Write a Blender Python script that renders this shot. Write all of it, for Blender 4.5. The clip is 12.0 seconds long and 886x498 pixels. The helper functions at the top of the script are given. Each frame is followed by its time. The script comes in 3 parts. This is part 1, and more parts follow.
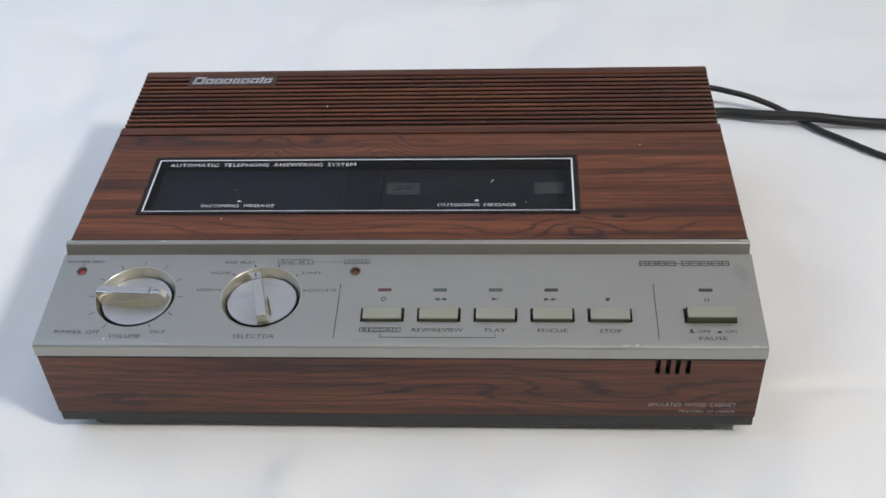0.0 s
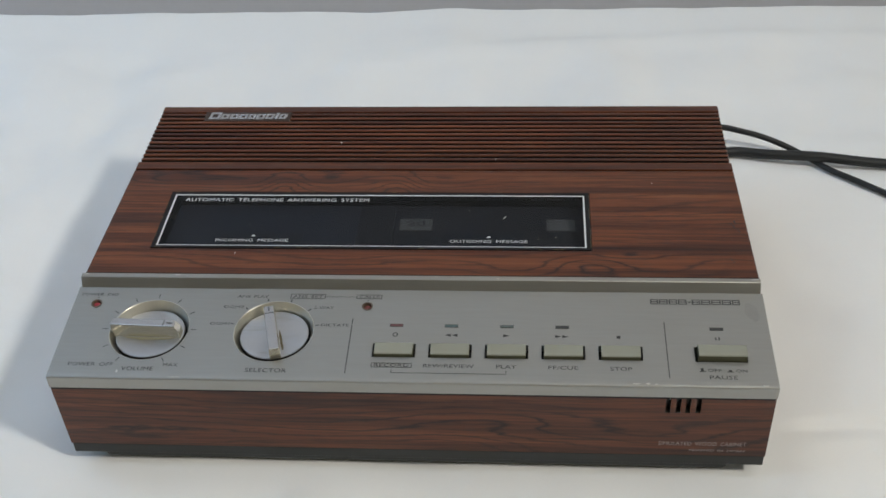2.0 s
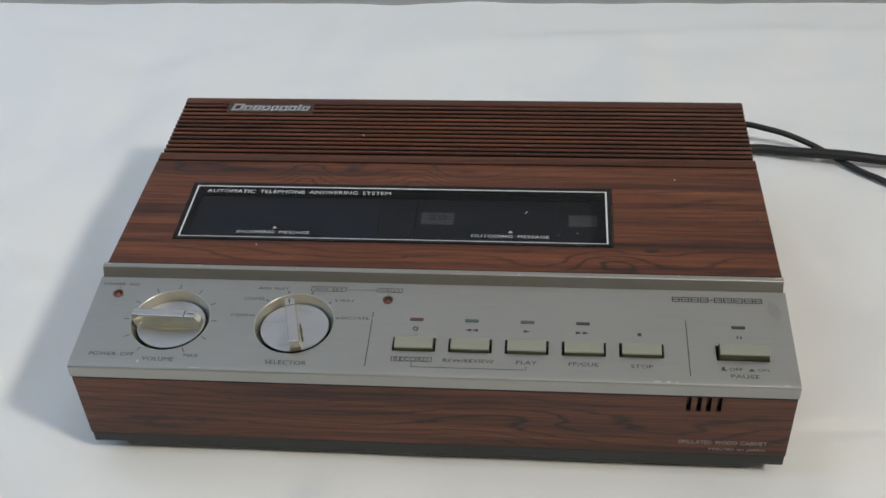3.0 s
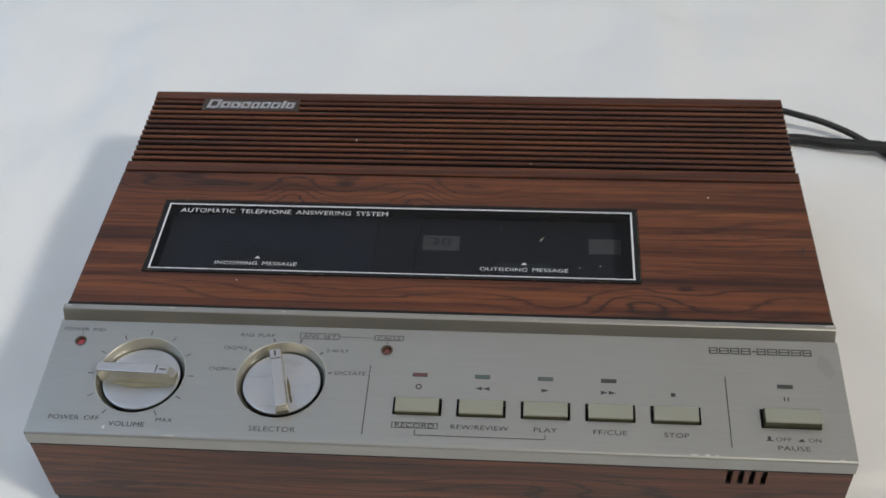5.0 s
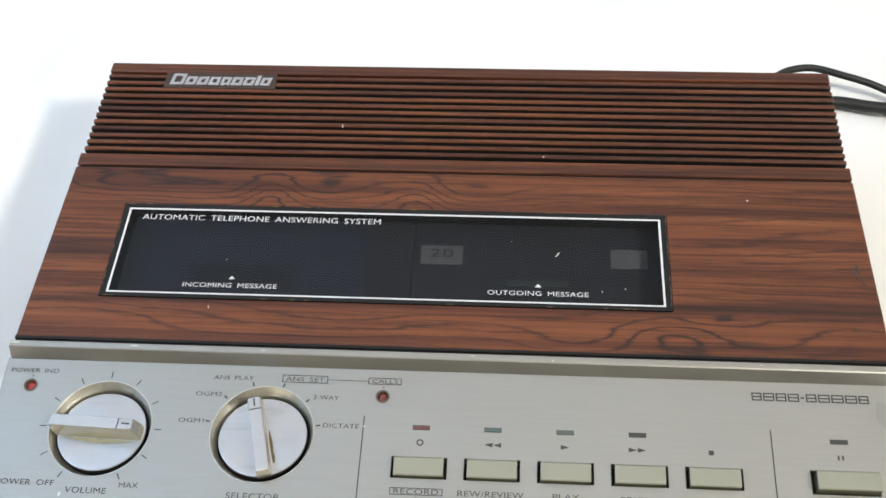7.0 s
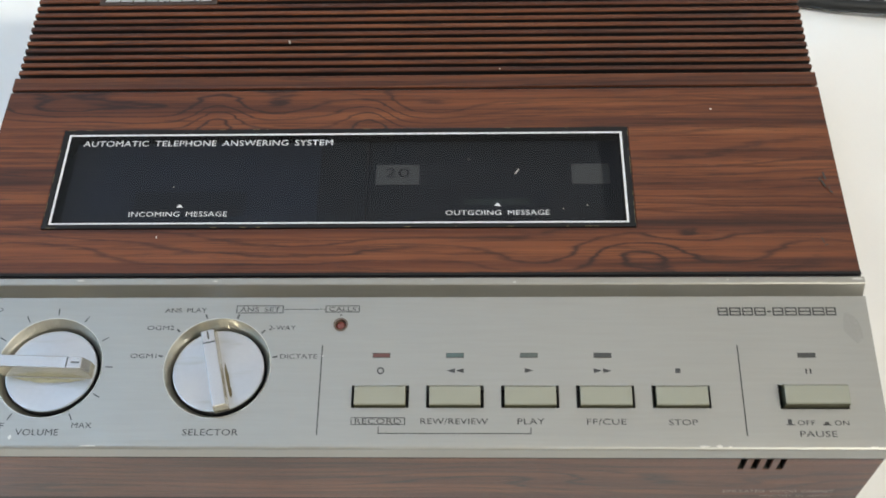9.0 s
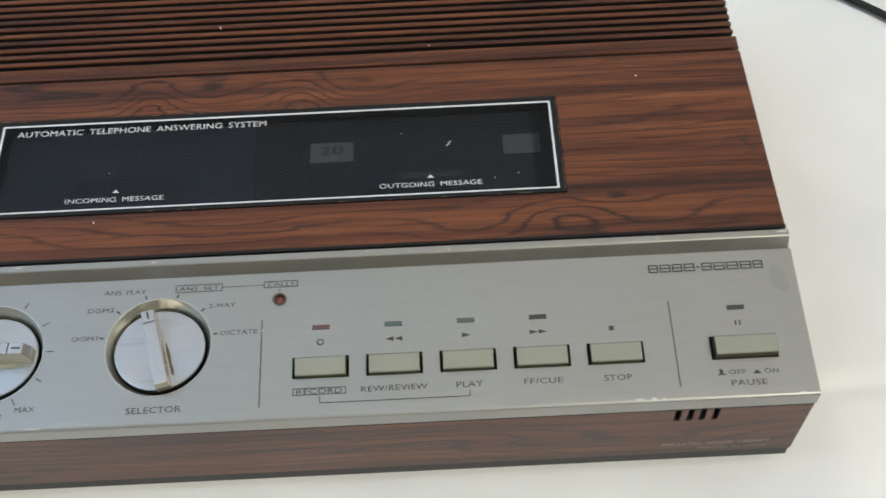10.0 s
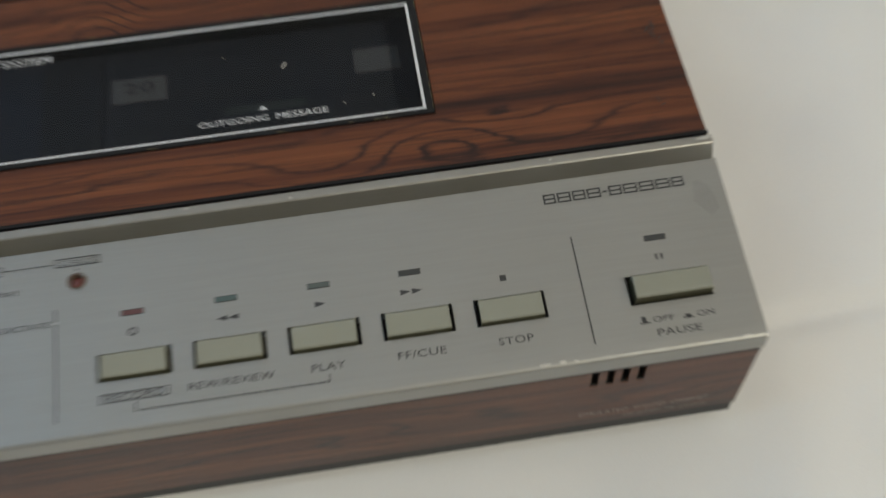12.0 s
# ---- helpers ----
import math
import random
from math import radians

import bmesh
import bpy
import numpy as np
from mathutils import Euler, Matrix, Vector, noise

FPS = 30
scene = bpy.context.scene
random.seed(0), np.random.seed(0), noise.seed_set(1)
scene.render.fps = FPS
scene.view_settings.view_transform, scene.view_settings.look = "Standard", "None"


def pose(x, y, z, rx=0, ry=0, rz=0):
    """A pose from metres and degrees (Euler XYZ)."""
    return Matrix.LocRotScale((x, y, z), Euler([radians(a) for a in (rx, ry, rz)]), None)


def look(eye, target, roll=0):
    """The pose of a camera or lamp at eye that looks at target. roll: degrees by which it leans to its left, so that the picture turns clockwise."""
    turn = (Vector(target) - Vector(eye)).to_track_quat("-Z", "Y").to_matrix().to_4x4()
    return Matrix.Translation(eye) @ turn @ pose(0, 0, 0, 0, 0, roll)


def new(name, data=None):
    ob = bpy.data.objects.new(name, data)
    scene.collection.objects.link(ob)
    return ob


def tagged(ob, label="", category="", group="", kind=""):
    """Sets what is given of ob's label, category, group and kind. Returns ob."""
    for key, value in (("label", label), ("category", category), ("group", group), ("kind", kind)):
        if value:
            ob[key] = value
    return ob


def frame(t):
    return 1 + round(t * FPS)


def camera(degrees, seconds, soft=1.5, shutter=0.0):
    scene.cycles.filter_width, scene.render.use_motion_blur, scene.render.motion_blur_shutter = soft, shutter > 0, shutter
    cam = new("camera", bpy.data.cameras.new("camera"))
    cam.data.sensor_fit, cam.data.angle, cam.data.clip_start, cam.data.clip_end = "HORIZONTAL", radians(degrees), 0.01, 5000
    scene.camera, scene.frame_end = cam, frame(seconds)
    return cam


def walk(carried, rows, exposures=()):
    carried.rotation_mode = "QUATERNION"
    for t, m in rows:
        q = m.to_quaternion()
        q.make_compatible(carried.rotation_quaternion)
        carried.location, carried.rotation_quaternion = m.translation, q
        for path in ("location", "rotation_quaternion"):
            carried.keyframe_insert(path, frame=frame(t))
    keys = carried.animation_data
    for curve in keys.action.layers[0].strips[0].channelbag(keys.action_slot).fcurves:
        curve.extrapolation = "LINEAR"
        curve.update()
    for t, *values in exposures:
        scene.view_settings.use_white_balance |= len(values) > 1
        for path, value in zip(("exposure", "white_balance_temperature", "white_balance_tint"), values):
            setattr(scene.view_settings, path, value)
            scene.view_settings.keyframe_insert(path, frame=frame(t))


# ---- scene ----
cam = camera(41.6, 12.0, soft=1.6, shutter=0.5)
# seconds, eye, target, roll
PATH = [
    (0, (0.221, -0.367, 0.427), (0.091, 1.159, -0.859), -3.2),
    (0.5, (0.222, -0.368, 0.427), (0.101, 1.174, -0.84), -3.2),
    (1, (0.222, -0.369, 0.43), (0.09, 1.193, -0.813), -3.1),
    (1.5, (0.222, -0.369, 0.429), (0.083, 1.198, -0.807), -3.1),
    (2, (0.221, -0.369, 0.43), (0.071, 1.193, -0.81), -3.0),
    (2.5, (0.219, -0.369, 0.428), (0.05, 1.188, -0.815), -3.0),
    (2.7, (0.22, -0.369, 0.429), (0.036, 1.185, -0.816), -3.0),
    (4.3, (0.212, -0.318, 0.432), (0.068, 1.189, -0.875), -2.9),
    (4.5, (0.211, -0.303, 0.433), (0.067, 1.187, -0.893), -3.1),
    (5, (0.205, -0.275, 0.434), (0.046, 1.162, -0.949), -3.0),
    (5.5, (0.203, -0.253, 0.43), (0.044, 1.114, -1.021), -3.4),
    (6, (0.2, -0.228, 0.432), (0.054, 1.098, -1.059), -3.5),
    (6.5, (0.196, -0.198, 0.43), (0.062, 1.092, -1.092), -3.2),
    (6.7, (0.194, -0.19, 0.43), (0.063, 1.089, -1.102), -3.1),
    (8.3, (0.189, -0.163, 0.424), (0.084, 1.0, -1.2), -2.9),
    (8.5, (0.189, -0.163, 0.423), (0.1, 0.985, -1.212), -2.8),
    (9, (0.194, -0.166, 0.422), (0.127, 0.964, -1.227), -3.0),
    (9.5, (0.2, -0.179, 0.42), (0.154, 0.968, -1.218), -3.2),
    (10, (0.204, -0.181, 0.42), (0.201, 0.957, -1.224), -2.9),
    (10.5, (0.205, -0.184, 0.42), (0.262, 0.939, -1.234), -1.9),
    (11, (0.211, -0.189, 0.416), (0.309, 0.914, -1.249), -1.8),
    (11.5, (0.22, -0.195, 0.415), (0.327, 0.919, -1.242), -2.9),
    (11.7, (0.213, -0.189, 0.41), (0.362, 0.913, -1.253), -1.2),
    (12, (0.225, -0.135, 0.344), (0.354, 0.924, -1.348), -2.2),
]
EXPOSURES = [  # seconds, stops, kelvin, tint
    (0.0, -0.05, 6350, 11), (0.5, -0.11, 6350, 10), (1.0, -0.32, 6400, 9), (1.5, -0.31, 6500, 7), (2.5, -0.33, 6650, 7), (4.5, -0.38, 6600, 9), (5.0, -0.31, 6600, 9), (5.5, 0.09, 6700, 8), (6.0, 0.27, 6750, 9),
    (6.5, 0.51, 6800, 8), (8.5, 0.56, 6750, 7), (9.0, 0.30, 6750, 6), (9.5, 0.08, 6700, 6), (10.5, 0.13, 6650, 4), (11.0, -0.17, 6650, 6), (11.5, -0.24, 6700, 5), (12.0, -0.52, 6950, 5),
]
walk(cam, [(t, look(eye, target, roll)) for t, eye, target, roll in PATH], EXPOSURES)

# ---- light: daylight through two windows of a plain room ----
world = bpy.data.worlds.new("world")
scene.world = world
world.use_nodes = True
sky = world.node_tree.nodes.new("ShaderNodeTexSky")
sky.sky_type, sky.sun_disc = "NISHITA", False
sky.sun_elevation, sky.sun_rotation = radians(42), radians(127)
world.node_tree.links.new(sky.outputs[0], world.node_tree.nodes["Background"].inputs[0])
world.node_tree.nodes["Background"].inputs[1].default_value = 0.1


def window_light(name, at, size, watts, color, turn):
    data = bpy.data.lights.new(name, "AREA")
    data.shape, data.size, data.size_y, data.energy, data.color = "RECTANGLE", size[0], size[1], watts, color
    ob = new(name, data)
    ob.matrix_world = pose(*at, *turn)
    return ob


window_light("window_light_east", (1.44, -0.80, 1.58), (0.25, 0.25), 45, (1.0, 0.95, 0.87), (0, 90, 0))
window_light("window_light_west", (-1.49, -0.225, 1.56), (1.09, 1.2), 44, (0.45, 0.68, 1.0), (0, -90, 90))


# ---- materials ----
def shader(name, color, rough=0.5, metal=0.0, grain=0.0, scale=200.0, stretch=(1, 1, 1), vary=0.06, bump=0.0, spec=0.5):
    """A plain surface with fine grain, a slower variation and a slight relief."""
    m = bpy.data.materials.new(name)
    m.use_nodes = True
    n, l = m.node_tree.nodes, m.node_tree.links
    b = n["Principled BSDF"]
    b.inputs["Roughness"].default_value, b.inputs["Metallic"].default_value = rough, metal
    b.inputs["Specular IOR Level"].default_value = spec
    co, mp = n.new("ShaderNodeTexCoord"), n.new("ShaderNodeMapping")
    mp.inputs["Scale"].default_value = stretch
    l.new(co.outputs["Object"], mp.inputs["Vector"])
    fine, slow, mix = n.new("ShaderNodeTexNoise"), n.new("ShaderNodeTexNoise"), n.new("ShaderNodeMath")
    fine.inputs["Scale"].default_value, fine.inputs["Detail"].default_value = scale, 3
    slow.inputs["Scale"].default_value, slow.inputs["Detail"].default_value = 22, 4
    l.new(mp.outputs[0], fine.inputs["Vector"])
    l.new(co.outputs["Object"], slow.inputs["Vector"])
    mix.operation = "MULTIPLY_ADD"
    l.new(fine.outputs["Fac"], mix.inputs[0])
    mix.inputs[1].default_value = grain
    k = n.new("ShaderNodeMath")
    k.operation = "MULTIPLY_ADD"
    l.new(slow.outputs["Fac"], k.inputs[0])
    k.inputs[1].default_value, k.inputs[2].default_value = vary, 1.0 - 0.5 * (grain + vary)
    l.new(k.outputs[0], mix.inputs[2])
    tint = n.new("ShaderNodeVectorMath")
    tint.operation = "SCALE"
    tint.inputs[0].default_value = color
    l.new(mix.outputs[0], tint.inputs["Scale"])
    l.new(tint.outputs[0], b.inputs["Base Color"])
    rr = n.new("ShaderNodeMath")
    rr.operation = "MULTIPLY_ADD"
    l.new(slow.outputs["Fac"], rr.inputs[0])
    rr.inputs[1].default_value, rr.inputs[2].default_value = 0.12, rough - 0.06
    l.new(rr.outputs[0], b.inputs["Roughness"])
    if bump:
        bp = n.new("ShaderNodeBump")
        bp.inputs["Strength"].default_value, bp.inputs["Distance"].default_value = bump, 0.0004
        l.new(fine.outputs["Fac"], bp.inputs["Height"])
        l.new(bp.outputs[0], b.inputs["Normal"])
    return m


def wood_shader(name, shift, loose=False, spots=(), tone=1.0, upright=False):
    """Simulated rosewood: long streaks with swirling figure and fine pores along x."""
    m = bpy.data.materials.new(name)
    m.use_nodes = True
    n, l = m.node_tree.nodes, m.node_tree.links
    b = n["Principled BSDF"]
    b.inputs["Roughness"].default_value = 0.30
    b.inputs["Specular IOR Level"].default_value = 0.42
    co = n.new("ShaderNodeTexCoord")

    source = co.outputs["Object"]
    if loose:
        info, add = n.new("ShaderNodeObjectInfo"), n.new("ShaderNodeVectorMath")
        add.operation = "MULTIPLY_ADD"
        l.new(info.outputs["Random"], add.inputs[0])
        add.inputs[1].default_value = (3.0, 2.0, 0.0)
        l.new(source, add.inputs[2])
        source = add.outputs[0]

    def noise_at(scale, stretch, detail=3.0, rough=0.55, warp=0.0):
        mp, t = n.new("ShaderNodeMapping"), n.new("ShaderNodeTexNoise")
        mp.inputs["Scale"].default_value, mp.inputs["Location"].default_value = stretch, shift
        t.inputs["Scale"].default_value, t.inputs["Detail"].default_value = scale, detail
        t.inputs["Roughness"].default_value, t.inputs["Distortion"].default_value = rough, warp
        l.new(source, mp.inputs["Vector"])
        l.new(mp.outputs[0], t.inputs["Vector"])
        return t.outputs["Fac"]

    def math_node(op, a, c=None, d=None):
        k = n.new("ShaderNodeMath")
        k.operation = op
        for i, v in enumerate((a, c, d)):
            if v is None:
                continue
            if isinstance(v, (int, float)):
                k.inputs[i].default_value = v
            else:
                l.new(v, k.inputs[i])
        return k.outputs[0]

    def ramp(fac, stops):
        r = n.new("ShaderNodeValToRGB")
        e = r.color_ramp.elements
        while len(e) < len(stops):
            e.new(0.5)
        for i, (p, c) in enumerate(stops):
            e[i].position, e[i].color = p, (*c, 1)
        l.new(fac, r.inputs[0])
        return r.outputs[0]

    split, across = n.new("ShaderNodeSeparateXYZ"), n.new("ShaderNodeMath")
    l.new(source, split.inputs[0])
    across.operation = "ADD"
    l.new(split.outputs[1], across.inputs[0])
    l.new(split.outputs[2], across.inputs[1])
    field = math_node("MULTIPLY_ADD", across.outputs[0], 13.0, math_node("MULTIPLY", noise_at(1.0, (7.0, 34, 34), 1.5, 0.4, 0.2), 0.42))
    swirl = math_node("ADD", 0.0, 0.0)
    for cx, cy, sx, sy, lift in spots:
        away, dist = n.new("ShaderNodeVectorMath"), n.new("ShaderNodeVectorMath")
        away.operation, dist.operation = "MULTIPLY_ADD", "LENGTH"
        away.inputs[1].default_value, away.inputs[2].default_value = ((1 / sx, 0, 1 / sy), (-cx / sx, 0, -cy / sy)) if upright else ((1 / sx, 1 / sy, 0), (-cx / sx, -cy / sy, 0))
        l.new(source, away.inputs[0])
        l.new(away.outputs[0], dist.inputs[0])
        d = dist.outputs["Value"]
        bell = math_node("POWER", 2.718, math_node("MULTIPLY", math_node("MULTIPLY", d, d), -1.0))
        field = math_node("MULTIPLY_ADD", bell, lift, field)
        swirl = math_node("MULTIPLY_ADD", math_node("POWER", bell, 0.5), 0.6, swirl)
    rings = math_node("SINE", math_node("MULTIPLY_ADD", field, 95.0, math_node("MULTIPLY", noise_at(1.0, (60, 420, 420), 4.0), 4.6)))
    rings = math_node("POWER", math_node("MULTIPLY_ADD", rings, 0.5, 0.5), 9.0)
    streak = noise_at(1.0, (5, 520, 520), 4.0, 0.62, 0.1)
    broad = noise_at(1.0, (3.6, 130, 130), 4.5, 0.66, 0.25)
    pores = noise_at(1.0, (50, 2400, 2400), 2.0, 0.5)
    where = ramp_value(n, l, noise_at(1.0, (5, 26, 26), 2.0, 0.5, 0.3), 0.44, 0.66)
    base = ramp(broad, [(0.31, (0.040, 0.0125, 0.0072)), (0.44, (0.102, 0.0300, 0.0130)), (0.56, (0.165, 0.0515, 0.0200)), (0.70, (0.235, 0.0825, 0.0310))])
    toned = n.new("ShaderNodeVectorMath")
    toned.operation = "SCALE"
    toned.inputs["Scale"].default_value = tone
    l.new(base, toned.inputs[0])
    base = toned.outputs[0]
    dark = math_node("MULTIPLY", rings, math_node("MINIMUM", math_node("ADD", swirl, math_node("MULTIPLY_ADD", where, 0.5, 0.24)), 1.1))
    mix1 = n.new("ShaderNodeMix")
    mix1.data_type, mix1.blend_type = "RGBA", "MIX"
    l.new(math_node("MULTIPLY", dark, 0.84), mix1.inputs[0])
    l.new(base, mix1.inputs[6])
    mix1.inputs[7].default_value = (0.016, 0.007, 0.007, 1)
    mix2 = n.new("ShaderNodeMix")
    mix2.data_type, mix2.blend_type = "RGBA", "MULTIPLY"
    mix2.inputs[0].default_value = 0.8
    l.new(mix1.outputs[2], mix2.inputs[6])
    l.new(ramp(math_node("MULTIPLY_ADD", pores, 0.3, math_node("MULTIPLY", streak, 0.7)), [(0.36, (0.40, 0.35, 0.36)), (0.50, (1, 1, 1))]), mix2.inputs[7])
    fleck = ramp_value(n, l, noise_at(1.0, (34, 1150, 1150), 3.0, 0.6, 0.3), 0.56, 0.64)
    mix3 = n.new("ShaderNodeMix")
    mix3.data_type, mix3.blend_type = "RGBA", "MIX"
    l.new(math_node("MULTIPLY", fleck, 0.55), mix3.inputs[0])
    l.new(mix2.outputs[2], mix3.inputs[6])
    mix3.inputs[7].default_value = (0.018, 0.008, 0.006, 1)
    l.new(mix3.outputs[2], b.inputs["Base Color"])
    bp = n.new("ShaderNodeBump")
    bp.inputs["Strength"].default_value, bp.inputs["Distance"].default_value = 0.25, 0.0002
    l.new(pores, bp.inputs["Height"])
    l.new(bp.outputs[0], b.inputs["Normal"])
    return m


def ramp_value(n, l, fac, lo, hi):
    k = n.new("ShaderNodeMapRange")
    k.inputs["From Min"].default_value, k.inputs["From Max"].default_value = lo, hi
    l.new(fac, k.inputs["Value"])
    return k.outputs[0]


def pane_shader(name):
    """Smoked acrylic: dark when looked through, glossy on top."""
    m = bpy.data.materials.new(name)
    m.use_nodes = True
    n, l = m.node_tree.nodes, m.node_tree.links
    clear, gloss, mix, fr = (n.new("ShaderNodeBsdf" + k) if k[0] != "M" and k[0] != "F" else n.new("ShaderNode" + k) for k in ("Transparent", "Glossy", "MixShader", "Fresnel"))
    clear.inputs[0].default_value = (0.33, 0.35, 0.39, 1)
    gloss.inputs["Roughness"].default_value = 0.12
    fr.inputs[0].default_value = 1.36
    l.new(fr.outputs[0], mix.inputs[0])
    l.new(clear.outputs[0], mix.inputs[1])
    l.new(gloss.outputs[0], mix.inputs[2])
    l.new(mix.outputs[0], n["Material Output"].inputs["Surface"])
    return m


FIGURE = (  # swirls of the grain: centre, half width and depth, strength
    (0.022, 0.146, 0.020, 0.006, 0.10), (0.060, 0.144, 0.026, 0.008, 0.12), (0.088, 0.139, 0.010, 0.009, -0.13), (0.112, 0.146, 0.016, 0.008, 0.09),
    (0.150, 0.138, 0.010, 0.010, -0.13), (0.172, 0.144, 0.022, 0.008, 0.12), (0.268, 0.0825, 0.010, 0.003, 0.06), (0.214, 0.0735, 0.022, 0.008, 0.095),
    (0.252, 0.0735, 0.018, 0.008, -0.08), (0.285, 0.0745, 0.022, 0.007, 0.09), (0.130, 0.0760, 0.030, 0.006, 0.06), (0.306, 0.147, 0.026, 0.007, 0.06),
)
WOOD = wood_shader("rosewood vinyl", (0.31, 0.17, 0.0), False, FIGURE, 0.95)
FRONT_FIGURE = ((0.090, 0.043, 0.050, 0.009, 0.060), (0.150, 0.026, 0.050, 0.010, 0.075), (0.205, 0.038, 0.036, 0.009, -0.055), (0.270, 0.030, 0.050, 0.010, 0.060), (0.030, 0.030, 0.030, 0.009, -0.05))
WOOD_FRONT = wood_shader("rosewood vinyl front", (0.12, 0.41, 0.2), False, FRONT_FIGURE, 0.84, True)
WOOD_SLAT = wood_shader("rosewood moulding", (0.9, 0.62, 0.3), True, (), 0.78)
ALU = shader("satin aluminium", (0.362, 0.359, 0.336), 0.41, 0.75, grain=0.10, scale=900, stretch=(0.06, 1, 1), vary=0.05, bump=0.08)
TRIM = shader("aluminium trim", (0.40, 0.388, 0.355), 0.40, 0.92, grain=0.06, scale=900, stretch=(0.05, 1, 1))
RING = shader("bevelled ring metal", (0.62, 0.60, 0.53), 0.36, 0.9, grain=0.06, scale=700)
CHROME = shader("turned aluminium", (0.58, 0.58, 0.585), 0.25, 0.95, grain=0.05, scale=700)
SPUN = shader("spun aluminium disc", (0.55, 0.555, 0.57), 0.34, 0.95, grain=0.08, scale=500)
spun_nodes = SPUN.node_tree.nodes
spun_turn = spun_nodes.new("ShaderNodeTangent")
spun_turn.direction_type, spun_turn.axis = "RADIAL", "Z"
SPUN.node_tree.links.new(spun_turn.outputs[0], spun_nodes["Principled BSDF"].inputs["Tangent"])
spun_nodes["Principled BSDF"].inputs["Anisotropic"].default_value = 0.6
# slightly yellowed grip sides, paler than the top for the disc mirrored in them
GRIP_SIDE = shader("yellowed metal paled by reflection", (0.72, 0.69, 0.59), 0.24, 0.75, grain=0.25, scale=420, stretch=(0.3, 0.3, 1), vary=0.3)
YELLOWED = shader("yellowed metal", (0.47, 0.44, 0.31), 0.40, 0.7, grain=0.7, scale=500, stretch=(0.35, 1, 1), vary=0.6, bump=0.2)
# yellowed handling marks on the discs
spun_mark, spun_mix = spun_nodes.new("ShaderNodeTexNoise"), spun_nodes.new("ShaderNodeMix")
spun_place, spun_at = spun_nodes.new("ShaderNodeMapping"), spun_nodes.new("ShaderNodeTexCoord")
spun_place.inputs["Scale"].default_value = (60, 330, 60)
spun_mark.inputs["Scale"].default_value, spun_mark.inputs["Detail"].default_value = 1.0, 4
spun_mix.data_type = "RGBA"
spun_links, spun_skin = SPUN.node_tree.links, spun_nodes["Principled BSDF"].inputs["Base Color"]
spun_links.new(spun_at.outputs["Object"], spun_place.inputs["Vector"])
spun_links.new(spun_place.outputs[0], spun_mark.inputs["Vector"])
spun_links.new(ramp_value(spun_nodes, spun_links, spun_mark.outputs["Fac"], 0.55, 1.0), spun_mix.inputs[0])
spun_links.new(spun_skin.links[0].from_socket, spun_mix.inputs[6])
spun_mix.inputs[7].default_value = (0.42, 0.41, 0.36, 1)
spun_links.new(spun_mix.outputs[2], spun_skin)
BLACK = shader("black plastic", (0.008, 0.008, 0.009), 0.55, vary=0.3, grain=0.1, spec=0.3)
DARK = shader("charcoal plastic", (0.020, 0.022, 0.021), 0.5, vary=0.3, grain=0.1)
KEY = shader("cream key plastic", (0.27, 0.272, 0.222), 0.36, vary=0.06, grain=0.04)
# darker copy of the key plastic, with the shade of the sides in its colour
KEY_SHADE = shader("shaded key plastic", (0.085, 0.085, 0.050), 0.5, vary=0.1)
INK = shader("dark grey ink", (0.042, 0.042, 0.043), 0.6)
WHITE_INK = shader("white ink", (0.66, 0.67, 0.69), 0.6)
PALE_INK = shader("worn silver ink", (0.36, 0.32, 0.30), 0.6, vary=0.6)
SILVER = shader("silver emblem", (0.55, 0.55, 0.57), 0.28, 0.8)
PLATE = shader("brown emblem plate", (0.045, 0.028, 0.022), 0.5)
RIM = shader("brown lamp rim", (0.12, 0.085, 0.065), 0.5)
RED = shader("red lamp lens", (0.30, 0.034, 0.045), 0.16)
CALLS_RED = shader("brown-red lamp lens", (0.15, 0.045, 0.038), 0.2)
LAMP_RED = shader("brown-red indicator", (0.12, 0.050, 0.048), 0.35)
LAMP_TEAL = shader("grey-teal indicator", (0.075, 0.115, 0.112), 0.35)
LAMP_GREY = shader("grey indicator", (0.085, 0.105, 0.100), 0.35)
LAMP_DARK = shader("dark indicator", (0.04, 0.042, 0.042), 0.35)
CHIP = shader("bare worn spot", (0.58, 0.56, 0.52), 0.5)
PANE = pane_shader("smoked acrylic")
PANE_SIDE = bpy.data.materials.new("clear acrylic underside")
PANE_SIDE.use_nodes = True
PANE_SIDE.node_tree.links.new(PANE_SIDE.node_tree.nodes.new("ShaderNodeBsdfTransparent").outputs[0], PANE_SIDE.node_tree.nodes["Material Output"].inputs["Surface"])
TAPE = shader("cassette plastic", (0.052, 0.062, 0.084), 0.4, vary=0.2)
TAPE_GREY = shader("grey cassette plastic", (0.044, 0.048, 0.056), 0.4, vary=0.2)
TRAY = shader("dark tray plastic", (0.036, 0.041, 0.052), 0.5, vary=0.2)
TAPE_LABEL = shader("cassette label paper", (0.21, 0.21, 0.20), 0.7, vary=0.2)
CABLE = shader("black cable rubber", (0.009, 0.010, 0.011), 0.55, vary=0.3)
CLOTH = shader("white cotton cloth", (0.84, 0.84, 0.83), 0.9, grain=0.05, scale=1600, vary=0.03, bump=0.25, spec=0.15)
WALL = shader("pale wall paint", (0.36, 0.36, 0.345), 0.8, vary=0.08)
WALL_NORTH = shader("light grey wall paint", (0.62, 0.615, 0.64), 0.85, grain=0.05, scale=300, vary=0.08)
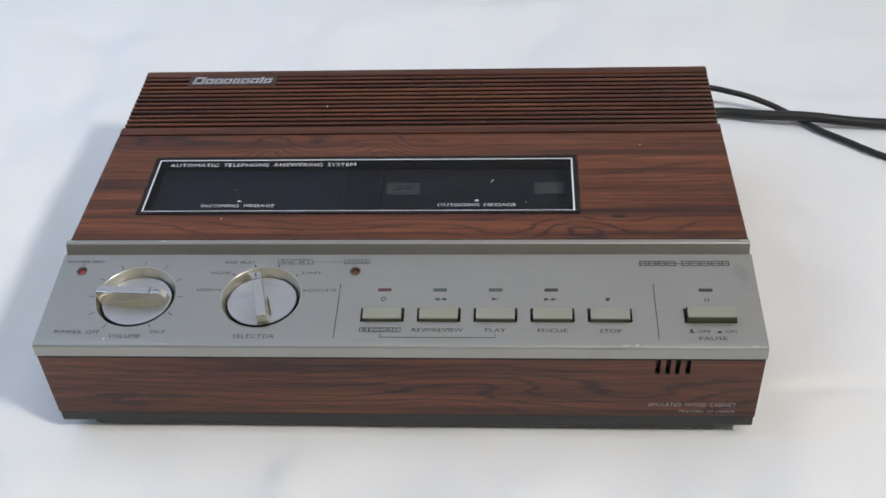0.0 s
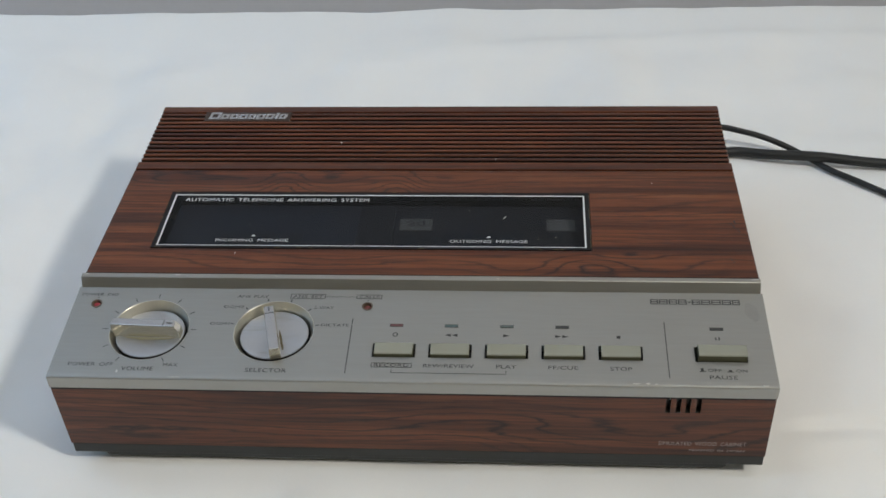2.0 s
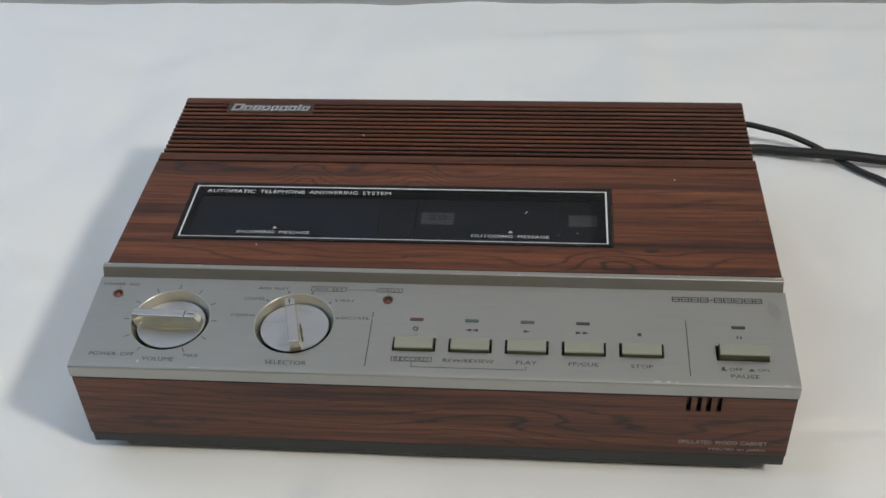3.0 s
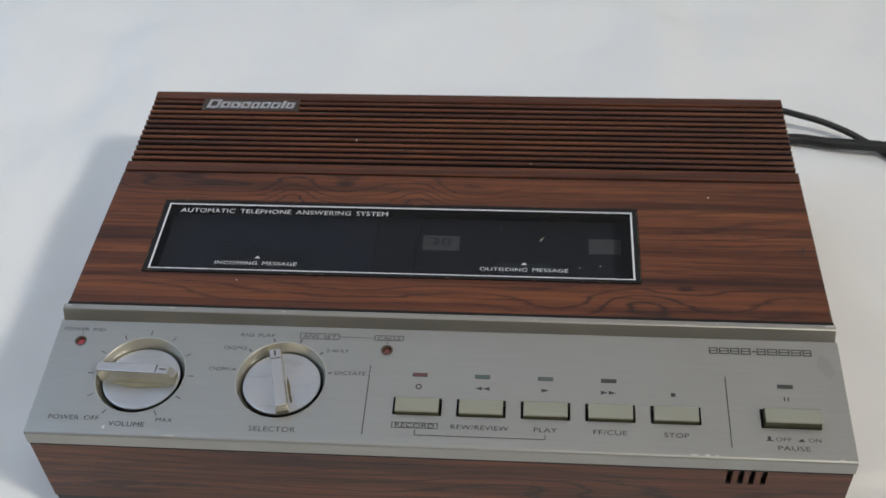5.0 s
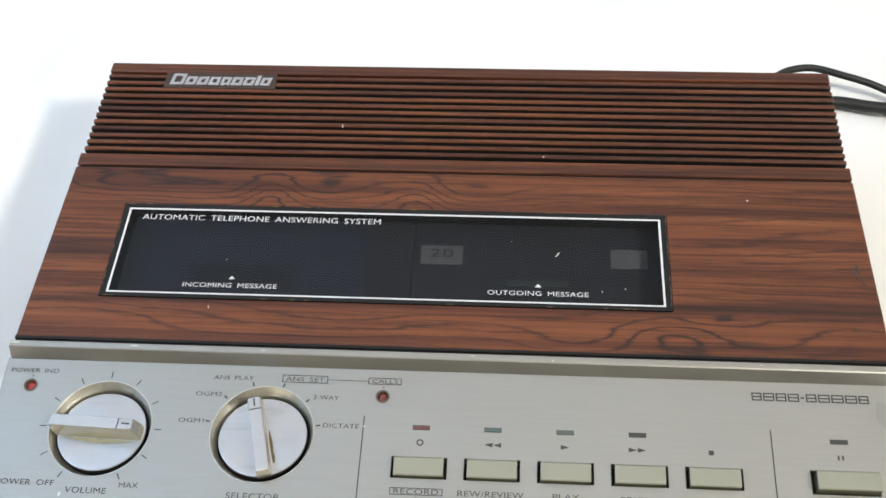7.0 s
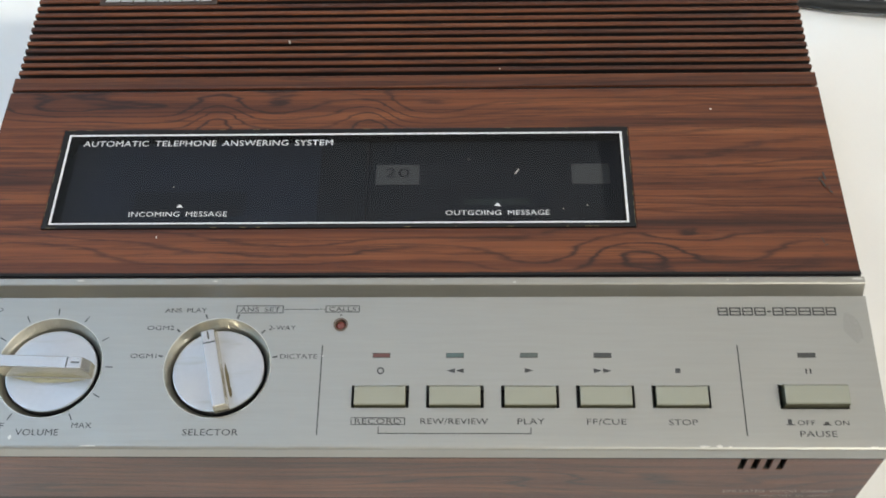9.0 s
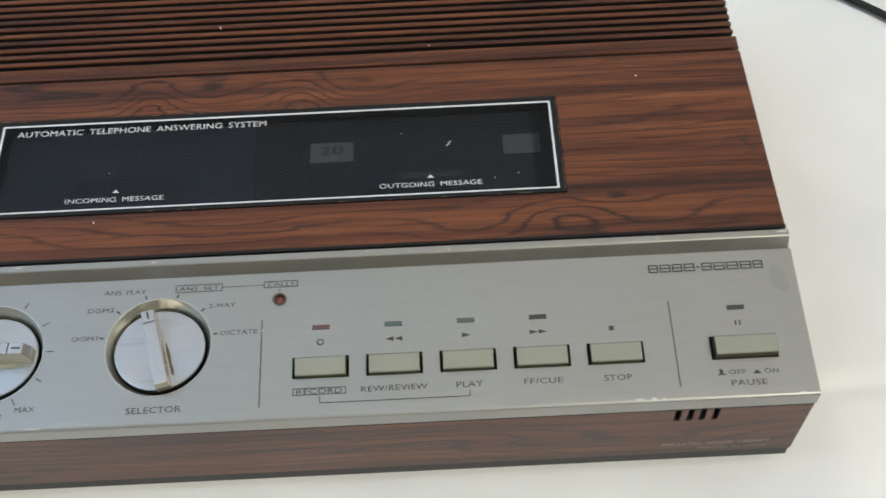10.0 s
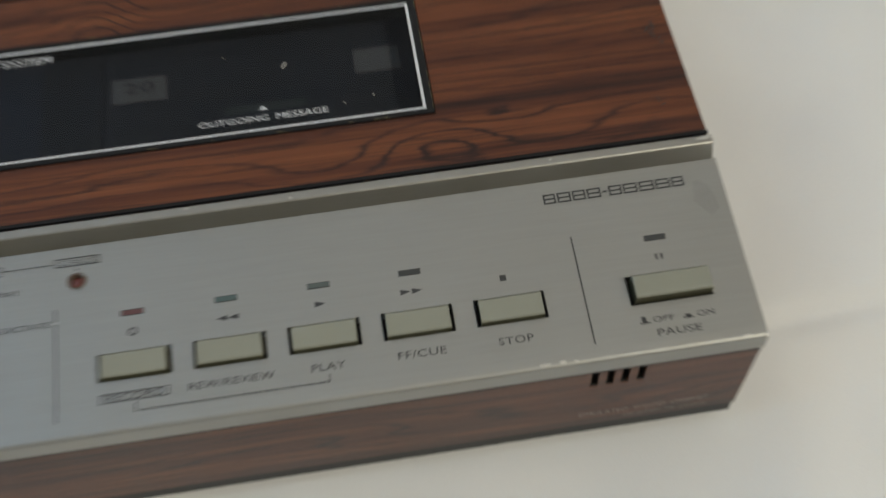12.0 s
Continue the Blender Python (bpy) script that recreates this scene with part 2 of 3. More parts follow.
# dark tone chosen for the unseen south wall, to darken what the metal reflects
WALL_DARK = shader("dark olive-brown wall paint", (0.13, 0.115, 0.08), 0.8, vary=0.08)
CEILING = shader("white ceiling paint", (0.80, 0.80, 0.80), 0.85, vary=0.05)
FLOOR = shader("brown carpet", (0.20, 0.16, 0.12), 0.95, grain=0.3, scale=400)
TABLE = shader("brown table wood", (0.20, 0.12, 0.07), 0.5, grain=0.3, stretch=(0.1, 1, 1))


# ---- building helpers ----
def part(name, bm, material, parent=None, label=""):
    mesh = bpy.data.meshes.new(name)
    bm.normal_update()
    bm.to_mesh(mesh)
    bm.free()
    return mesh_part(name, mesh, material, parent, label)


def mesh_part(name, mesh, material, parent=None, label=""):
    mesh.materials.clear()
    mesh.materials.append(material)
    ob = new(name, mesh)
    if parent:
        ob.parent = parent
        base = parent.location if not parent.parent else parent.parent.location
        ob.matrix_parent_inverse = Matrix.Translation(-base) if not parent.parent else Matrix.Identity(4)
    return tagged(ob, label)


def bevelled(bm, width, segments=2):
    if width:
        edges = [e for e in bm.edges if len(e.link_faces) == 2 and e.calc_face_angle(0) > 0.5]
        bmesh.ops.bevel(bm, geom=edges, offset=width, segments=segments, affect="EDGES", profile=0.5, clamp_overlap=True)
    return bm


def box(x0, x1, y0, y1, z0, z1, bevel=0.0, bm=None):
    own = bm is None
    bm = bm or bmesh.new()
    bmesh.ops.create_cube(bm, size=1, matrix=Matrix.Translation(((x0 + x1) / 2, (y0 + y1) / 2, (z0 + z1) / 2)) @ Matrix.Diagonal((x1 - x0, y1 - y0, z1 - z0, 1)))
    return bevelled(bm, bevel) if own else bm


def slab(x0, x1, y0, y1, surface, lift, depth, bevel=0.0, x_of=None):
    """A plate whose top follows surface(y) at the given lift and goes down by depth. x_of(y): how far its ends are set in."""
    bm = bmesh.new()
    vs = []
    for y in (y0, y1):
        i = x_of(y) if x_of else 0
        for x, z in ((x0 + i, -depth), (x1 - i, -depth), (x1 - i, 0), (x0 + i, 0)):
            vs.append(bm.verts.new((x, y, surface(y) + lift + z)))
    a, c = vs[:4], vs[4:]
    bm.faces.new(a[::1])
    bm.faces.new(c[::-1])
    for i in range(4):
        j = (i + 1) % 4
        bm.faces.new((a[j], a[i], c[i], c[j]))
    bmesh.ops.recalc_face_normals(bm, faces=bm.faces)
    return bevelled(bm, bevel)


def prism(profile, x0, x1, bevel=0.0):
    """A bar along x with the given outline in (y, z)."""
    bm = bmesh.new()
    a = [bm.verts.new((x0, y, z)) for y, z in profile]
    c = [bm.verts.new((x1, y, z)) for y, z in profile]
    bm.faces.new(a)
    bm.faces.new(c[::-1])
    for i in range(len(a)):
        j = (i + 1) % len(a)
        bm.faces.new((a[i], c[i], c[j], a[j]))
    bmesh.ops.recalc_face_normals(bm, faces=bm.faces)
    return bevelled(bm, bevel)


def turned(outline, steps=64):
    """A solid of revolution about z from (radius, height) pairs; closed where the radius is 0."""
    bm = bmesh.new()
    rings = []
    for r, z in outline:
        if r == 0:
            rings.append([bm.verts.new((0, 0, z))])
        else:
            rings.append([bm.verts.new((r * math.cos(2 * math.pi * i / steps), r * math.sin(2 * math.pi * i / steps), z)) for i in range(steps)])
    for a, c in zip(rings, rings[1:]):
        for i in range(steps):
            j = (i + 1) % steps
            if len(a) == 1:
                bm.faces.new((a[0], c[j], c[i]))
            elif len(c) == 1:
                bm.faces.new((a[i], a[j], c[0]))
            else:
                bm.faces.new((a[i], a[j], c[j], c[i]))
    bmesh.ops.recalc_face_normals(bm, faces=bm.faces)
    return bm


def moved(bm, m):
    bm.transform(m)
    return bm


# ---- the machine's surfaces ----
SLOPE, TOP_SLOPE = 0.1004, 0.01474


def panel_z(y):
    return 0.0608 + SLOPE * y


def top_z(y):
    return 0.0681 + TOP_SLOPE * (y - 0.0653)


def front_y(z):
    return 0.002 * (0.0608 - z) / 0.0528


def inset(y):
    return 0.0002 + (y - 0.0653) * 0.0105


ON_PANEL = Matrix.Rotation(math.atan(SLOPE), 4, "X")


def panel_pose(x, y, lift=0.0):
    return Matrix.Translation((x, y, panel_z(y))) @ ON_PANEL @ Matrix.Translation((0, 0, lift))


def printed(name, shapes, surface, material, parent, lift=0.00012, label=""):
    """Flat print made of polygons in (x, y), laid on a surface."""
    bm = bmesh.new()
    for shape in shapes:
        bm.faces.new([bm.verts.new((x, y, surface(y) + lift)) for x, y in shape])
    bmesh.ops.recalc_face_normals(bm, faces=bm.faces)
    for f in bm.faces:
        if f.normal.z < 0:
            f.normal_flip()
    return part(name, bm, material, parent, label)


def bar(x0, y0, x1, y1, w):
    d = Vector((x1 - x0, y1 - y0)).normalized() * w / 2
    return [(x0 - d.y, y0 + d.x), (x0 + d.y, y0 - d.x), (x1 + d.y, y1 - d.x), (x1 - d.y, y1 + d.x)]


def outline(x0, y0, x1, y1, w):
    return [bar(x0, y0 + w / 2, x1, y0 + w / 2, w), bar(x0, y1 - w / 2, x1, y1 - w / 2, w), bar(x0 + w / 2, y0 + w, x0 + w / 2, y1 - w, w), bar(x1 - w / 2, y0 + w, x1 - w / 2, y1 - w, w)]


def lettering(words, x0, x1, y, height, surface, material, parent, upright=False, lift=0.00012):
    """The words from x0 to x1, centred on y, with capitals of that height; upright: on the front, where y is the height."""
    curve = bpy.data.curves.new("lettering", "FONT")
    curve.body, curve.resolution_u = words, 3
    curve.space_character, curve.space_word = 1.04, 1.7
    temp = new("lettering", curve)
    mesh = bpy.data.meshes.new_from_object(temp.evaluated_get(bpy.context.evaluated_depsgraph_get()))
    bpy.data.objects.remove(temp)
    bpy.data.curves.remove(curve)
    xs, ys = [v.co.x for v in mesh.vertices], [v.co.y for v in mesh.vertices]
    kx, ky = (x1 - x0) / (max(xs) - min(xs)), height / (max(ys) - min(ys))
    x_min, y_min = min(xs), min(ys)
    for v in mesh.vertices:
        px, py = x0 + (v.co.x - x_min) * kx, y - height / 2 + (v.co.y - y_min) * ky
        v.co = (px, surface(py) - lift, py) if upright else (px, py, surface(py) + lift)
    return mesh_part("lettering", mesh, material, parent, "printed words " + words.lower())


def cut(bm, cutters, name):
    """The solid with the cutters taken out, as a mesh."""
    mesh = bpy.data.meshes.new(name)
    bm.to_mesh(mesh)
    bm.free()
    ob = new(name, mesh)
    temps = []
    for c in cutters:
        cm = bpy.data.meshes.new("cutter")
        c.to_mesh(cm)
        c.free()
        co = new("cutter", cm)
        temps.append(co)
        mod = ob.modifiers.new("cut", "BOOLEAN")
        mod.operation, mod.object, mod.solver = "DIFFERENCE", co, "EXACT"
    result = bpy.data.meshes.new_from_object(ob.evaluated_get(bpy.context.evaluated_depsgraph_get()))
    for o in (ob, *temps):
        bpy.data.objects.remove(o)
    return result


# ---- the room ----
def wall_with_opening(name, x0, x1, ys, zs, hole):
    """A wall across x with a window opening (y0, y1, z0, z1)."""
    y0, y1, z0, z1 = hole
    bm = bmesh.new()
    for a, c, e, g in ((ys[0], y0, zs[0], zs[1]), (y1, ys[1], zs[0], zs[1]), (y0, y1, zs[0], z0), (y0, y1, z1, zs[1])):
        box(x0, x1, a, c, e, g, bm=bm)
    return tagged(part(name, bm, WALL), "plain pale painted room wall with a window opening", "wall", kind="structure")


Y0, Y1, ZF, ZC = -1.9, 0.507, -0.75, 2.3
wall_with_opening("wall_east", 1.45, 1.57, (Y0, Y1), (ZF, ZC), (-0.94, -0.66, 1.44, 1.72))
wall_with_opening("wall_west", -1.62, -1.50, (Y0, Y1), (ZF, ZC), (-0.77, 0.32, 0.96, 2.16))
tagged(part("wall_north", box(-1.62, 1.57, Y1, Y1 + 0.12, ZF, ZC), WALL_NORTH), "plain light grey painted room wall", "wall", kind="structure")
# unseen wall behind the camera, added dark so front-facing metal reflects less light
tagged(part("wall_south", box(-1.62, 1.57, Y0 - 0.12, Y0, ZF, ZC), WALL_DARK), "plain dark unseen wall, added to darken reflections", "wall", kind="structure")
tagged(part("ceiling", box(-1.62, 1.57, Y0 - 0.12, Y1 + 0.12, ZC, ZC + 0.1), CEILING), "plain white painted ceiling", "ceiling", kind="structure")
tagged(part("floor", box(-1.62, 1.57, Y0 - 0.12, Y1 + 0.12, ZF - 0.1, ZF), FLOOR), "plain brown carpeted floor", "floor", kind="structure")

table = tagged(new("table"), "plain wooden table under a white cloth", "table")
table.location = (0.2, 0.05, ZF)
part("tabletop", box(-0.72, 1.12, -0.62, 0.478, -0.040, -0.0100, 0.002), TABLE, table)
for tx in (-0.66, 1.0):
    for ty in (-0.56, 0.40):
        part("leg", box(tx, tx + 0.06, ty, ty + 0.06, ZF, -0.040, 0.002), TABLE, table)


# ---- the cloth ----
def ramp_in(v, lo, hi):
    t = max(0.0, min(1.0, (v - lo) / (hi - lo)))
    return t * t * (3 - 2 * t)


def ridge(d, width):
    """A soft fold: steeper on one side than on the other."""
    return math.exp(-(d / (width if d > 0 else 1.7 * width)) ** 2)


def cloth_height(x, y):
    z = 0.0060 * noise.noise((x * 6, y * 6, 0.3)) + 0.0066 * noise.noise((x * 16, y * 13, 2.0)) + 0.0021 * noise.noise((x * 34, y * 28, 6.0)) + 0.0002 * noise.noise((x * 90, y * 90, 4.0))
    right = ramp_in(x, 0.335, 0.365)
    crease = -0.0020 * ridge(y - 0.2185 - 0.04 * (x - 0.4), 0.0034) * right
    crease -= 0.0028 * ridge(y - 0.0345 - 0.05 * (x - 0.38), 0.0034) * right + 0.0022 * ridge(y + 0.042 - 0.5 * (x - 0.40), 0.014) * right
    pleat = 0.0024 * ridge(y - 0.415 - 0.11 * (x - 0.35) - 0.02 * math.sin(6 * x), 0.010) * ramp_in(x, 0.1, 0.25)
    pleat += 0.0016 * ridge(y - 0.372 - 0.16 * (x - 0.45), 0.012) * ramp_in(x, 0.28, 0.36)
    near = ramp_in(-y, 0.006, 0.03)
    front = 0.0026 * math.exp(-((x - 0.13 + 0.25 * (y + 0.08)) / 0.010) ** 2) * near + 0.0018 * math.exp(-((x - 0.105 - 0.1 * (y + 0.08)) / 0.008) ** 2) * near
    front += 0.0018 * ridge(x - 0.30 + 0.5 * (y + 0.08), 0.011) * near + 0.0016 * ridge(x - 0.215 - 0.3 * (y + 0.08), 0.014) * near
    off = ramp_in(-x, 0.03, 0.07)
    left = 0.0035 * math.exp(-((y + 0.01 + 0.55 * (x + 0.08)) / 0.018) ** 2) * off + 0.0026 * ridge(y - 0.14 + 0.8 * (x + 0.1), 0.013) * off
    under = ramp_in(x, -0.04, 0.0) * ramp_in(-x, -0.37, -0.33) * ramp_in(y, -0.04, 0.0) * ramp_in(-y, -0.26, -0.22)
    cords = ramp_in(x, 0.31, 0.35) * ramp_in(-x, -0.52, -0.45) * ramp_in(y, 0.17, 0.22) * ramp_in(-y, -0.31, -0.28)
    return z * (1 - 0.8 * max(under, 0.8 * cords, 0.9 * ramp_in(y, 0.40, 0.46))) + (crease * (1 - cords) + pleat + front + left) - 0.0012


def steps(lo, hi, fine_lo, fine_hi, fine, coarse):
    """Places from lo to hi, close together between fine_lo and fine_hi."""
    out, v = [], lo
    while v < hi:
        out.append(v)
        v += fine if fine_lo <= v < fine_hi else coarse
    return out + [hi]


def cloth():
    bm = bmesh.new()
    xs = steps(-0.70, 1.10, -0.16, 0.56, 0.0024, 0.02)
    nx = len(xs) - 1
    grid = []
    for s in steps(-0.60, 0.62, -0.14, 0.50, 0.0024, 0.02):
        row = []
        for x in xs:
            fold = 0.4785 + 0.006 * (x + 0.2) + 0.0015 * noise.noise((x * 9, 0.0, 7.0))
            over = s - fold
            if over <= 0:
                y, z = s, cloth_height(x, s)
            else:
                bend = min(over / 0.006, math.pi / 2)
                y = fold + 0.006 * math.sin(bend) + 0.003 * noise.noise((x * 9, s * 3, 5.0)) * min(1, max(0, over - 0.01) * 20)
                z = cloth_height(x, fold) - 0.006 * (1 - math.cos(bend)) - max(0, over - 0.006 * math.pi / 2)
            row.append(bm.verts.new((x, y, z)))
        grid.append(row)
    for a, c in zip(grid, grid[1:]):
        for i in range(nx):
            bm.faces.new((a[i], a[i + 1], c[i + 1], c[i])).smooth = True
    return part("tablecloth", bm, CLOTH)


tagged(cloth(), "white cotton cloth with soft creases, hanging over the table edge", "cloth", kind="structure")

# ---- the answering machine ----
machine = tagged(new("answering_machine"), "vintage telephone answering machine with simulated rosewood cabinet and silver control panel", "answering machine")
machine.location = (0.165, 0.109, 0.0)

SLIT_X = (0.2828, 0.2873, 0.2916, 0.2962)
body_solid = prism([(front_y(0.0145), 0.0145), (front_y(0.0533), 0.0533), (0.0570, 0.0570), (0.0650, 0.0572), (0.0650, 0.0450), (0.2170, 0.0450), (0.2170, 0.0145)], 0.0004, 0.3296)
slit_cutters = [box(x - 0.0011, x + 0.0011, -0.003, 0.0050, 0.0434, 0.0528) for x in SLIT_X]
mesh_part("cabinet_body", cut(body_solid, slit_cutters, "cabinet_body"), WOOD_FRONT, machine, "simulated rosewood cabinet front")
# dark inserts and black side sheets paint the shade inside the slits
for x in SLIT_X:
    part("vent_slit", prism([(0.0008, 0.0435), (0.0008, 0.0438), (0.0042, 0.0440), (0.0042, 0.0522), (0.0008, 0.0524), (0.0008, 0.0527), (0.0048, 0.0527), (0.0048, 0.0435)], x - 0.00108, x + 0.00108), DARK, machine, "narrow dark slit")
    for side in (-1, 1):
        part("slit_shade", box(min(x + side * 0.00109, x + side * 0.00095), max(x + side * 0.00109, x + side * 0.00095), 0.0012, 0.0042, 0.0440, 0.0522), BLACK, machine)
for x0, x1 in ((0.0044, 0.0110), (0.3190, 0.3256)):
    part("side_wall", prism([(0.0650, 0.0450), (0.0650, 0.0650), (0.2168, 0.0672), (0.2168, 0.0450)], x0, x1), WOOD, machine)
part("cassette_tray", box(0.0110, 0.3190, 0.0700, 0.1400, 0.0440, 0.0456), TRAY, machine)
part("deck_divider", box(0.1301, 0.1489, 0.0720, 0.1350, 0.0456, 0.0595, 0.0004), TAPE_GREY, machine)
part("front_beam", box(0.0110, 0.3190, 0.0650, 0.0700, 0.0450, 0.0648), BLACK, machine)
part("grille_bed", prism([(0.1400, 0.0450), (0.1400, 0.0655), (0.1560, 0.0658), (0.2168, 0.0668), (0.2168, 0.0450)], 0.0110, 0.3190), BLACK, machine, "black bed under the grille slats")
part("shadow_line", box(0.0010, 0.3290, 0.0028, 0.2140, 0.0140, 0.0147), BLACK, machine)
part("base_strip", box(0.0006, 0.3294, 0.0021, 0.2160, 0.0080, 0.0142, 0.0005), DARK, machine, "black plastic skirt under the wood")
part("bottom_pan", box(0.0140, 0.3140, 0.0050, 0.2060, 0.0014, 0.0085, 0.0022), DARK, machine)
for fx in (0.040, 0.290):
    for fy in (0.030, 0.185):
        part("foot", moved(turned([(0, -0.0008), (0.007, -0.0008), (0.0075, 0.0002), (0.0075, 0.0014), (0, 0.0014)], 20), Matrix.Translation((fx, fy, 0))), BLACK, machine, "rubber foot")

# control panel with sunk dials and key slots
KEY_X = [0.1587, 0.1845, 0.2103, 0.2361, 0.2619]
DIALS = [(0.0414, 0.0296), (0.1010, 0.0296)]
LAMPS = [(0.0113, 0.0458), (0.1436, 0.0458)]
cutters = [moved(turned([(0, -0.0074), (0.0168, -0.0074), (0.0168, -0.0050), (0.0190, 0.0), (0.0192, 0.002), (0, 0.002)]), panel_pose(*c)) for c in DIALS]
cutters += [moved(box(-0.00995, 0.00995, -0.0041, 0.0041, -0.0045, 0.002), panel_pose(x, 0.0187)) for x in KEY_X]
cutters.append(moved(box(-0.0117, 0.0117, -0.0044, 0.0044, -0.0045, 0.002), panel_pose(0.3066, 0.0187)))
cutters += [moved(turned([(0, -0.003), (0.0025, -0.003), (0.0025, 0.002), (0, 0.002)], 32), panel_pose(*c)) for c in LAMPS]
plate = prism([(0.0006, 0.0536), (0.0, 0.0540), (0.0, 0.0600), (0.0003, 0.0605), (0.0009, 0.0608), (0.0030, panel_z(0.003)), (0.0568, panel_z(0.0568)), (0.0568, 0.0580), (0.0300, 0.0556)], 0.0, 0.33)
panel = mesh_part("control_panel", cut(plate, cutters, "control_panel"), ALU, machine, "satin silver aluminium control panel")
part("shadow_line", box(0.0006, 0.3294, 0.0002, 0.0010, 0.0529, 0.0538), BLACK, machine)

for c in DIALS:
    part("well_floor", moved(turned([(0, -0.0073), (0.0167, -0.0073), (0.0167, -0.0068), (0, -0.0068)], 48), panel_pose(*c)), BLACK, panel)
    part("well_ring", moved(turned([(0.0167, -0.0052), (0.0189, -0.0001), (0.0190, 0.00012), (0.0188, 0.00012), (0.0186, -0.0001), (0.0165, -0.0052)]), panel_pose(*c)), RING, panel, "bright bevelled ring round the dial")


def dial_pose(at, angle, lift=0.0):
    """The dials stand upright in the sloping panel."""
    return Matrix.Translation((at[0], at[1], panel_z(at[1]) + lift)) @ Matrix.Rotation(radians(angle), 4, "Z")


def dial(at, angle, label, side):
    """A sunk turned-metal dial with a raised grip bar; the bar points along angle (degrees from x)."""
    m = dial_pose(at, angle)
    knob = part("knob", moved(turned([(0, -0.0050), (0.0160, -0.0050), (0.0162, -0.0047), (0.0162, -0.0028), (0.0160, -0.0023), (0.0156, -0.0022), (0, -0.0021)], 80), m), SPUN, machine, label)
    # knob side is coloured black for the shade in the gap round it
    knob.data.materials.append(BLACK)
    for f in knob.data.polygons:
        f.material_index = 1 if f.normal.z < 0.3 else 0
    bm = bmesh.new()
    top, low = 0.0048, -0.0026
    pts = [(-0.0166, low), (-0.0176, 0.0012), (-0.0176, top), (0.0128, top), (0.0152, 0.0012), (0.0155, low)]
    a = [bm.verts.new((x, side - 0.0023 - 0.06 * (top - z), z)) for x, z in pts]
    c = [bm.verts.new((x, side + 0.0023 + 0.06 * (top - z), z)) for x, z in pts]
    bm.faces.new(a)
    bm.faces.new(c[::-1])
    for i in range(len(a)):
        j = (i + 1) % len(a)
        bm.faces.new((a[i], c[i], c[j], a[j]))
    bmesh.ops.recalc_face_normals(bm, faces=bm.faces)
    grip = part("grip", moved(bevelled(bm, 0.00035), m), CHROME, knob, "raised bright metal grip bar, yellowed sides paled as if reflecting the disc")
    # faces turned sideways take the paler colour that includes the disc's reflection
    grip.data.materials.append(GRIP_SIDE)
    for f in grip.data.polygons:
        f.material_index = 1 if f.normal.z < 0.4 else 0
    mark = bmesh.new()
    box(0.0076, 0.0080, side - 0.0021, side + 0.0021, top - 0.0001, top + 0.00008, bm=mark)
    box(0.0092, 0.0122, side - 0.0003, side + 0.0003, top - 0.0001, top + 0.00008, bm=mark)
    part("pointer", moved(mark, m), INK, knob)
    return knob


volume = dial(DIALS[0], -2, "round metal volume dial with a bar grip and a yellowed streak", -0.0003)
streak_bm = bmesh.new()
rough = random.Random(5)
edges = [[], []]
for i in range(25):
    u = -0.0128 + 0.0256 * i / 24
    swell = max(0.12, 1 - (u / 0.0132) ** 2)
    edges[0].append(streak_bm.verts.new((u, -0.0034, -0.00195)))
    edges[1].append(streak_bm.verts.new((u, -0.0034 - 0.0019 * swell * rough.uniform(0.8, 1.1), -0.00195)))
for i in range(24):
    streak_bm.faces.new((edges[0][i], edges[1][i], edges[1][i + 1], edges[0][i + 1]))
part("tarnish_streak", moved(streak_bm, dial_pose(DIALS[0], -2)), YELLOWED, volume, "yellowed worn streak on the disc")
dial(DIALS[1], 105, "round metal selector dial with a bar grip", 0.0009)

for at, words in zip(LAMPS, ("power", "calls")):
    lamp = part("lamp", moved(turned([(0, -0.0029), (0.0018, -0.0029), (0.0018, -0.0012), (0.0012, -0.0006), (0, -0.0003)], 24), panel_pose(*at)), RED if words == "power" else CALLS_RED, machine, "small red lamp lens" if words == "power" else "small brown-red lamp lens")
    part("bezel", moved(turned([(0.0026, 0.0003), (0.0020, 0.0003), (0.0018, -0.0028), (0.0026, -0.0028)], 32), panel_pose(*at)), RIM, lamp)


def key(x, half, lift, label):
    m = panel_pose(x, 0.0187)
    cap = prism([(-0.0037, lift - 0.0007), (-0.0036, lift - 0.0003), (-0.0032, lift), (0.0026, lift + 0.0002), (0.0034, lift - 0.0007)], -half, half, 0.0002)
    k = part("key", moved(cap, m), KEY, machine, label)
    # lower part of the key, its shade given as a darker colour
    part("skirt", moved(prism([(-0.0037, -0.0040), (-0.00365, lift - 0.0007), (0.0034, lift - 0.0007), (0.0038, -0.0040)], -half, half), m), KEY_SHADE, k, "key sides coloured darker for their shade")
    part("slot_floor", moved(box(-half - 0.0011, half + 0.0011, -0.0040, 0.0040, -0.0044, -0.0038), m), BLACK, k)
    return k


for x, n in zip(KEY_X, ("record", "rewind", "play", "forward", "stop")):
    key(x, 0.0088, 0.0022, "cream plastic %s key" % n)
key(0.3070, 0.0108, 0.0036, "cream plastic pause key standing higher")

